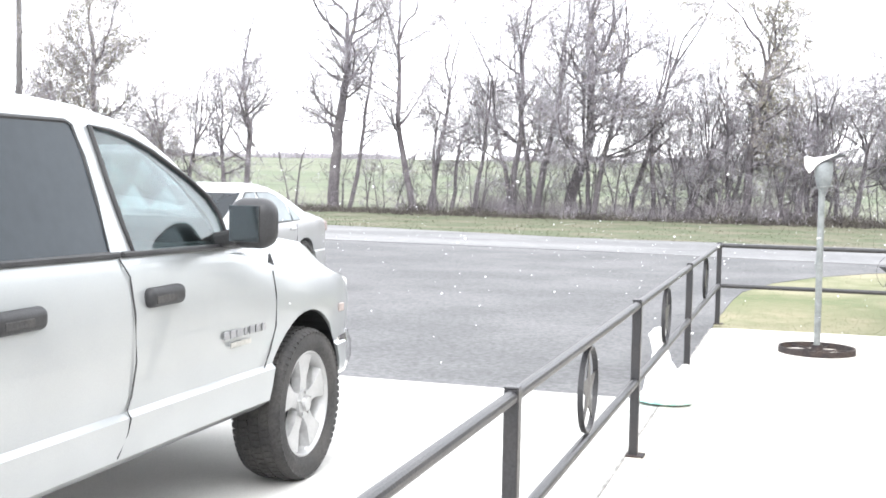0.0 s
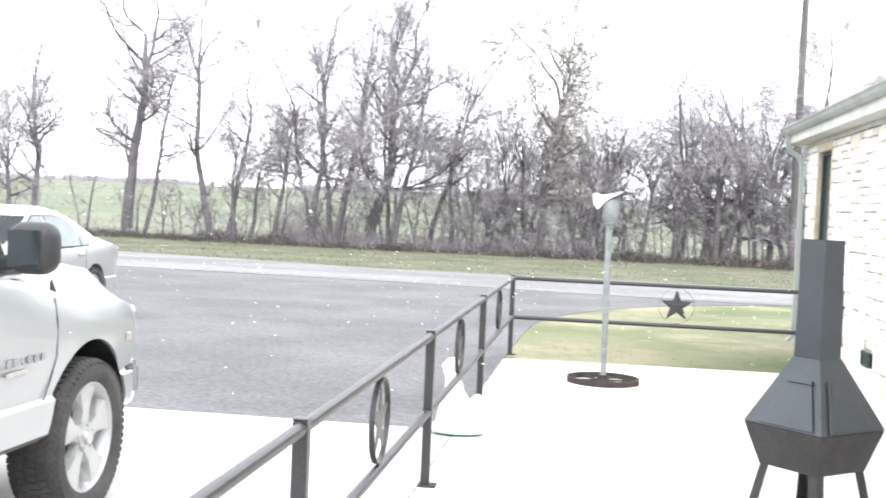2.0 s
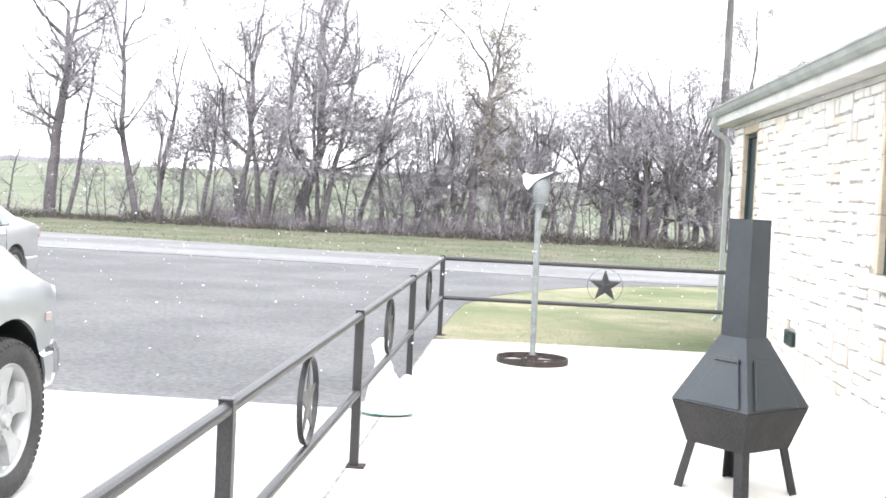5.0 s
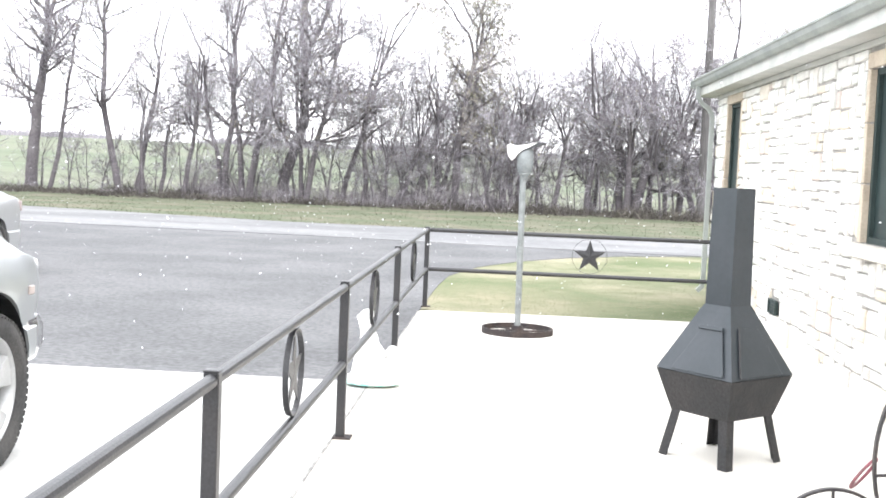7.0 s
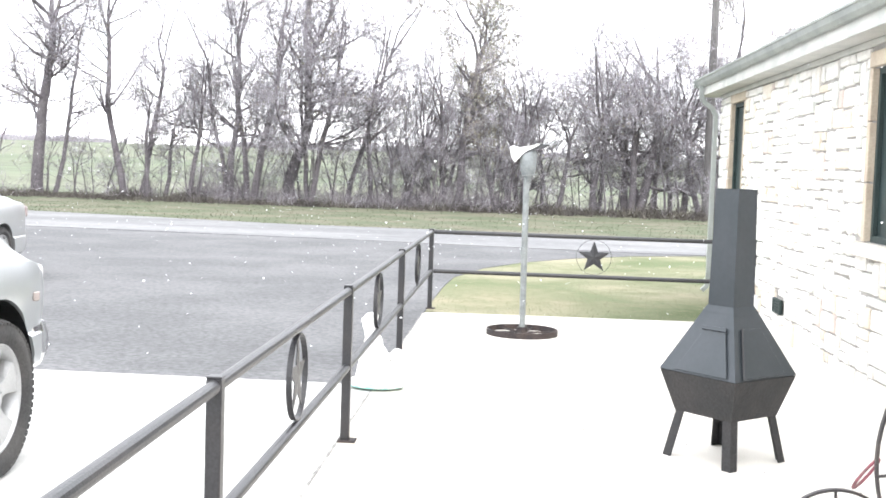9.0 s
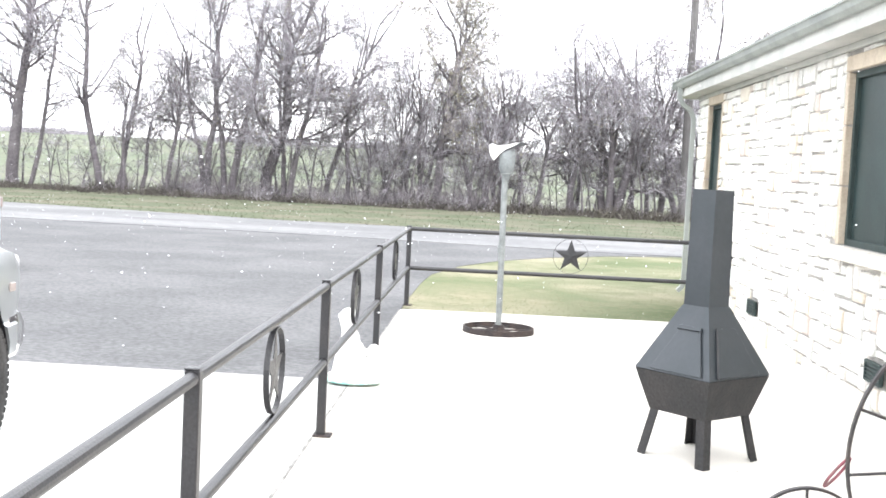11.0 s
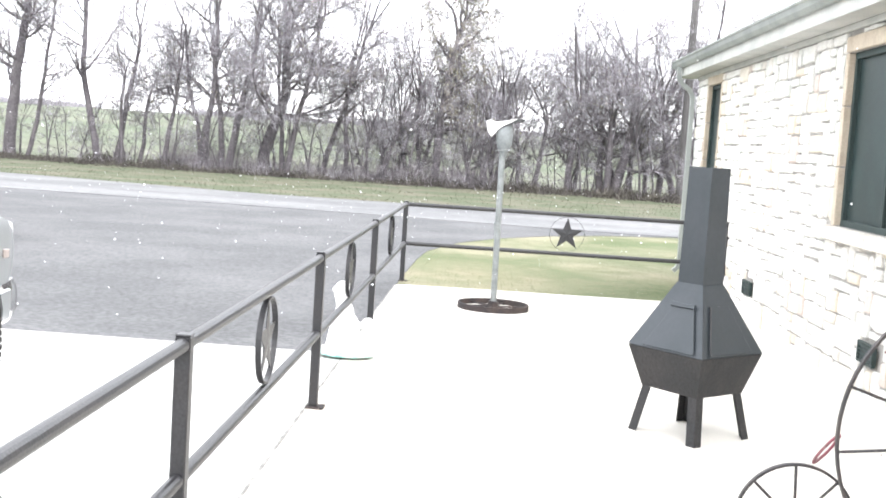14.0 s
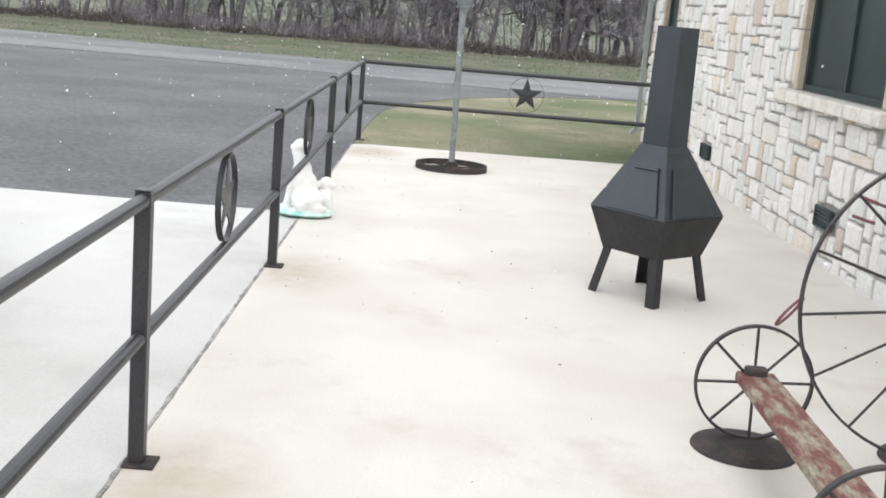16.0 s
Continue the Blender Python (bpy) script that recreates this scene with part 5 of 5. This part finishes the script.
def iron_wheel(t, at, R, spokes, depth, spoke_r, hub_r, turn=0.0):
    x, y, z = at
    w = part("wheel", ring(bmesh.new(), Matrix.Translation(at), R, depth, 0.010, 64), WIRE, t, "thin iron spoked wheel")
    for k in range(spokes):
        a = 2 * math.pi * (k + turn) / spokes
        c, s = math.cos(a), math.sin(a)
        part("spoke", tube((x + c * hub_r * 0.8, y, z + s * hub_r * 0.8), (x + c * (R - 0.006), y, z + s * (R - 0.006)), spoke_r, n=6), WIRE, w)
    part("hub", tube((x, y - 0.05, z), (x, y + 0.05, z), hub_r, n=18), WIRE, w)
    return w


def wheel_bench():
    t = thing("wheel_bench", (0, 0, 0), "iron wheel garden bench with a peeling red plank seat", "bench")
    iron_wheel(t, (1.182, 4.48, 0.246), 0.228, 8, 0.022, 0.006, 0.045, 0.06)
    iron_wheel(t, (1.165, 3.10, 0.25), 0.225, 8, 0.022, 0.006, 0.045, 0.1)
    iron_wheel(t, (1.888, 4.40, 0.612), 0.605, 15, 0.022, 0.006, 0.06, 0.76)
    for x, y in ((1.155, 4.41), (1.165, 3.10), (1.885, 4.42)):
        bm = bmesh.new()
        add_tube(bm, (x, y, 0.0), (x, y, 0.010), 0.200, 0.196, 40)
        add_tube(bm, (x, y, 0.010), (x, y, 0.022), 0.19, 0.10, 40)
        part("base_disc", bm, RUST, t, "flat rusty iron disc foot")
    bm = bmesh.new()
    add_box(bm, (0.150, 1.40, 0.042), pose(1.178, 3.80, 0.262, 0, 0, -0.8), 0.006)
    part("plank", bm, PEEL, t, "weathered plank, red paint peeling off grey wood")
    for y in (4.44, 3.14):
        part("clamp", box((0.085, 0.05, 0.06), (1.178, y + 0.02, 0.285), bevel=0.012, seg=2), WIRE, t, "iron axle clamp")
    # small painted loop joining the two far wheels, and the stub bars on the large wheel
    c = Vector((1.262, 4.43, 0.548))
    u, v = Vector((0.62, 0.0, 0.78)), Vector((0.55, 0.7, -0.44))
    part("link_loop", sweep([c + u * math.cos(2 * math.pi * k / 24) * 0.070 + v * math.sin(2 * math.pi * k / 24) * 0.022 for k in range(24)], 0.006, 8, True), REDIRON, t, "small red-painted iron loop")
    part("stub_bar", tube((1.44, 4.40, 1.005), (1.60, 4.42, 0.955), 0.006, n=6), REDIRON, t)
    part("stub_bar", tube((1.43, 4.40, 0.93), (1.52, 4.42, 0.905), 0.006, n=6), REDIRON, t)


wheel_bench()


# ---- dog statue ----
STATUE = material("white_painted_statue", (0.78, 0.78, 0.76), 0.6, vary=0.05, scale=8, fine=70, bump=0.15, second=(0.70, 0.69, 0.66))
AQUA = material("turquoise_statue_base", (0.30, 0.62, 0.56), 0.6, vary=0.15, scale=14, fine=60, bump=0.3, second=(0.62, 0.74, 0.68))


def statue():
    bm = bmesh.new()

    def blob(at, r, sc=(1, 1, 1), rot=(0, 0, 0)):
        bmesh.ops.create_uvsphere(bm, u_segments=16, v_segments=10, radius=r, matrix=pose(*at, *rot) @ Matrix.Diagonal((*sc, 1)))

    blob((-0.01, 0, 0.018), 0.205, (1.0, 0.70, 0.13))
    blob((0.01, -0.03, 0.115), 0.092, (1.25, 1.0, 0.95))
    blob((-0.015, 0.02, 0.20), 0.088, (0.98, 0.9, 1.2))
    blob((-0.045, 0.05, 0.29), 0.074, (0.95, 0.9, 1.3))
    blob((-0.06, 0.07, 0.385), 0.060, (0.95, 0.95, 1.35))
    blob((-0.065, 0.085, 0.462), 0.062, (1.0, 1.1, 0.85))
    blob((-0.105, 0.125, 0.447), 0.038, (1.1, 1.3, 0.8), (0, 0, 35))
    blob((-0.112, 0.07, 0.432), 0.026, (0.7, 0.9, 1.7))
    blob((-0.012, 0.07, 0.432), 0.024, (0.7, 0.9, 1.7))
    for x, y in ((-0.150, 0.05), (-0.095, 0.11)):
        add_tube(bm, (x, y, 0.02), (x + 0.06, y - 0.02, 0.27), 0.025, 0.038, 12)
        blob((x - 0.02, y + 0.02, 0.035), 0.03, (1.2, 1.2, 0.7))
    blob((-0.03, -0.085, 0.08), 0.05, (0.9, 1.1, 1.1))
    blob((0.085, -0.08, 0.06), 0.045, (1.6, 0.7, 0.7))
    # the pup leaning at its side
    blob((0.135, 0.03, 0.11), 0.052, (0.85, 0.95, 1.6))
    blob((0.125, 0.05, 0.225), 0.046)
    blob((0.168, 0.045, 0.212), 0.025, (1.3, 1, 0.85))
    blob((0.085, 0.04, 0.215), 0.02, (0.7, 0.9, 1.5))
    add_tube(bm, (0.16, 0.02, 0.02), (0.155, 0.03, 0.12), 0.018, 0.022, 10)
    me = bpy.data.meshes.new("raw")
    bm.to_mesh(me)
    bm.free()
    raw = new("raw", me)
    mod = raw.modifiers.new("fuse", "REMESH")
    mod.mode, mod.voxel_size = "VOXEL", 0.009
    sm = raw.modifiers.new("smooth", "SMOOTH")
    sm.factor, sm.iterations = 0.5, 4
    bpy.context.view_layer.update()
    done = bpy.data.meshes.new_from_object(raw.evaluated_get(bpy.context.evaluated_depsgraph_get()))
    bpy.data.objects.remove(raw)
    done.materials.clear()
    done.materials.append(STATUE), done.materials.append(AQUA)
    low = min(v.co.z for v in done.vertices)
    for v in done.vertices:
        v.co.z -= low
    for p in done.polygons:
        if p.center.z < 0.047:
            p.material_index = 1
    done.shade_smooth()
    ob = new("dog_statue", done)
    ob.matrix_basis = pose(-1.005, 8.44, 0.0) @ Matrix.Scale(1.04, 4)
    tagged(ob, "white painted dog statue on a turquoise base", "statue")


statue()


# ---- wall stones ----
def stone_material(name, island):
    m = material(name, (0.62, 0.58, 0.52), 0.85, vary=0.10, scale=7, fine=55, bump=0.5, spec=0.25, stretch=(1, 1, 1))
    n, l = m.node_tree.nodes, m.node_tree.links
    mix = [x for x in n if x.bl_idname == "ShaderNodeMix"][0]
    src = n.new("ShaderNodeNewGeometry").outputs["Random Per Island"] if island else n.new("ShaderNodeObjectInfo").outputs["Random"]
    ramp = n.new("ShaderNodeValToRGB")
    ramp.color_ramp.interpolation = "CONSTANT"
    tones = [(0.0, (0.78, 0.765, 0.74)), (0.30, (0.745, 0.745, 0.72)), (0.50, (0.80, 0.785, 0.76)), (0.72, (0.74, 0.71, 0.67)), (0.82, (0.69, 0.70, 0.675)), (0.885, (0.66, 0.585, 0.495)), (0.935, (0.71, 0.655, 0.58)), (0.975, (0.61, 0.53, 0.49))]
    el = ramp.color_ramp.elements
    el[0].position, el[0].color = 0.0, (*tones[0][1], 1)
    el[1].position, el[1].color = tones[1][0], (*tones[1][1], 1)
    for p, c in tones[2:]:
        e = el.new(p)
        e.color = (*c, 1)
    l.new(src, ramp.inputs[0])
    dark = n.new("ShaderNodeMix")
    dark.data_type, dark.blend_type = "RGBA", "MULTIPLY"
    dark.inputs["Factor"].default_value = 1.0
    dark.inputs["B"].default_value = (0.90, 0.89, 0.87, 1)
    l.new(ramp.outputs[0], dark.inputs["A"])
    l.new(dark.outputs["Result"], mix.inputs["A"])
    l.new(ramp.outputs[0], mix.inputs["B"])
    return m


STONE, STONES = stone_material("limestone", False), stone_material("limestone_courses", True)


def stone_verts(rng):
    """A unit block facing -x with an uneven outline and a rough hewn face: verts and faces."""
    j = lambda a: rng.uniform(-a, a)
    ring0 = []
    for k in range(4):
        c, sn = (1, 0, -1, 0)[k], (0, 1, 0, -1)[k]
        for u in (-0.43, j(0.12), 0.43):
            v = -0.5 + j(0.022) + (0.02 if abs(u) > 0.3 else 0)
            ring0.append((u * c - v * sn, u * sn + v * c))
    back = [(0.0, y, z) for y, z in ring0]
    edge = [(-0.62 + j(0.1), y * 0.985 + j(0.012), z * 0.975 + j(0.015)) for y, z in ring0]
    front = [(-0.95 + j(0.12), y * 0.86 + j(0.03), z * 0.82 + j(0.04)) for y, z in ring0]
    mid = [(-1.05 + j(0.15), j(0.15), j(0.15))]
    n, f = 12, []
    for i in range(n):
        k = (i + 1) % n
        f += [(i, k, n + k, n + i), (n + i, n + k, 2 * n + k, 2 * n + i), (2 * n + i, 2 * n + k, 3 * n)]
    return back + edge + front + mid, f


def lay_stones():
    rng = random.Random(77)
    cy, cz = 0.155, 0.085
    y0, y1, z0, z1 = -4.0, HOUSE_END, -0.03, 2.65
    ny, nz = int((y1 - y0) / cy), int((z1 - z0) / cz)
    cy, cz = (y1 - y0) / ny, (z1 - z0) / nz
    keep_out = [(w[0] - 0.08, w[1] + 0.08, w[2] - 0.10, w[3] + 0.125) for w in (WIN1, WIN2)]
    keep_out += [(w[0] - 0.255, w[1] + 0.255, w[2] - 0.105, w[2]) for w in (WIN1, WIN2)]
    keep_out += [(yc - 0.20, yc + 0.20, 0.25, 0.42) for yc in (12.05, 8.22)]
    free = np.ones((ny, nz), bool)
    blocks = []
    order = [(i, k) for i in range(ny) for k in range(nz)]
    for i, k in order:
        if not free[i, k]:
            continue
        w = rng.choices((1, 2, 3), (6, 3, 0.4))[0]
        h = rng.choices((1, 2, 3), (2, 5, 3))[0]
        if w == 3 and h == 3:
            h = 2
        while w > 1 and (i + w > ny or not free[i:i + w, k].all()):
            w -= 1
        while h > 1 and (k + h > nz or not free[i:i + w, k:k + h].all()):
            h -= 1
        free[i:i + w, k:k + h] = False
        a = [y0 + i * cy, y0 + (i + w) * cy, z0 + k * cz, z0 + (k + h) * cz]
        # trim against the openings
        for o in keep_out:
            if a[0] < o[1] and a[1] > o[0] and a[2] < o[3] and a[3] > o[2]:
                options = [(min(a[1], o[0]) - a[0], (a[0], min(a[1], o[0]), a[2], a[3])), (a[1] - max(a[0], o[1]), (max(a[0], o[1]), a[1], a[2], a[3])),
                           (min(a[3], o[2]) - a[2], (a[0], a[1], a[2], min(a[3], o[2]))), (a[3] - max(a[2], o[3]), (a[0], a[1], max(a[2], o[3]), a[3]))]
                best = max(options, key=lambda q: q[0])
                a = list(best[1])
        a = [a[0] + rng.uniform(-0.012, 0.012), a[1] + rng.uniform(-0.012, 0.012), a[2] + rng.uniform(-0.010, 0.010), a[3] + rng.uniform(-0.010, 0.010)]
        if a[1] - a[0] < 0.03 or a[3] - a[2] < 0.03:
            continue
        blocks.append(a)
    near = [b for b in blocks if 6.6 < b[0]]
    near.sort(key=lambda b: b[0])
    single, rest = near[:300], near[300:] + [b for b in blocks if b[0] <= 6.6]
    shapes = []
    for k in range(8):
        v, f = stone_verts(rng)
        me = bpy.data.meshes.new("stone")
        me.from_pydata(v, [], [tuple(reversed(q)) for q in f])
        me.update()
        me.materials.append(STONE)
        shapes.append(me)
    gap, gap_y = 0.009, 0.018
    for a in single:
        o = new("stone", rng.choice(shapes))
        o.parent = WALL
        o.location = (WX + 0.022, (a[0] + a[1]) / 2, (a[2] + a[3]) / 2)
        o.scale = (rng.uniform(0.022, 0.038), a[1] - a[0] - gap_y, a[3] - a[2] - gap)
    verts, faces = [], []
    for a in rest:
        v, f = stone_verts(rng)
        d, s = rng.uniform(0.022, 0.038), len(verts)
        verts += [(WX + 0.022 + x * d, (a[0] + a[1]) / 2 + y * (a[1] - a[0] - gap_y), (a[2] + a[3]) / 2 + z * (a[3] - a[2] - gap)) for x, y, z in v]
        faces += [tuple(s + q for q in reversed(t)) for t in f]
    ob = mesh_object("stone_courses", verts, faces, STONES, WALL)
    tagged(ob, kind="stuff")


lay_stones()


# ---- small loose things ----
def litter():
    """Specks of grit, leaf bits and chips scattered over the slabs."""
    rng = random.Random(51)
    verts, faces = [], []
    for k in range(130):
        near_post = k % 4 == 0
        x = -0.75 + rng.gauss(0, 0.12) if near_post else rng.uniform(-0.95, 2.55)
        y = rng.choice((12.3, 12.5, 9.9, 6.9)) + rng.gauss(0, 0.35) if near_post else rng.uniform(2.5, 12.9)
        if y > 12.85:
            continue
        r = rng.uniform(0.003, 0.010)
        a = rng.uniform(0, 6.28)
        s = len(verts)
        for i in range(5):
            t = a + i * 1.2566
            q = r * rng.uniform(0.6, 1.2)
            verts.append((x + math.cos(t) * q, y + math.sin(t) * q * 0.7, 0.0005))
        verts.append((x, y, 0.0015 + r * rng.uniform(0.2, 0.7)))
        faces.extend((s + i, s + (i + 1) % 5, s + 5) for i in range(5))
    ob = mesh_object("grit", verts, faces, WEED)
    tagged(ob, "scattered grit and leaf bits on the concrete", "grit", kind="stuff")


litter()


def snowfall():
    """Small flakes hanging in the air over the yard."""
    rng = random.Random(61)
    verts, faces = [], []
    for _ in range(2800):
        p = Vector((rng.uniform(-9, 2.0), rng.uniform(3.8, 24), rng.uniform(0.15, 5.5)))
        r = rng.uniform(0.003, 0.0075)
        s = len(verts)
        spin = Euler((rng.uniform(0, 6), rng.uniform(0, 6), rng.uniform(0, 6))).to_matrix()
        for d in ((1, 0, 0), (-0.8, 0, 0), (0, 0.8, 0), (0, -1, 0), (0, 0, 1.3), (0, 0, -1.2)):
            verts.append(p + spin @ Vector(d) * r)
        for f in ((0, 2, 4), (2, 1, 4), (1, 3, 4), (3, 0, 4), (2, 0, 5), (1, 2, 5), (3, 1, 5), (0, 3, 5)):
            faces.append(tuple(s + i for i in f))
    snow = material("snow", (0.85, 0.86, 0.88), 0.7, vary=0.03, scale=5, fine=50, bump=0)
    ob = mesh_object("snowflakes", verts, faces, snow)
    tagged(ob, "sparse small white snowflakes falling over the yard", "snow", kind="stuff")


snowfall()
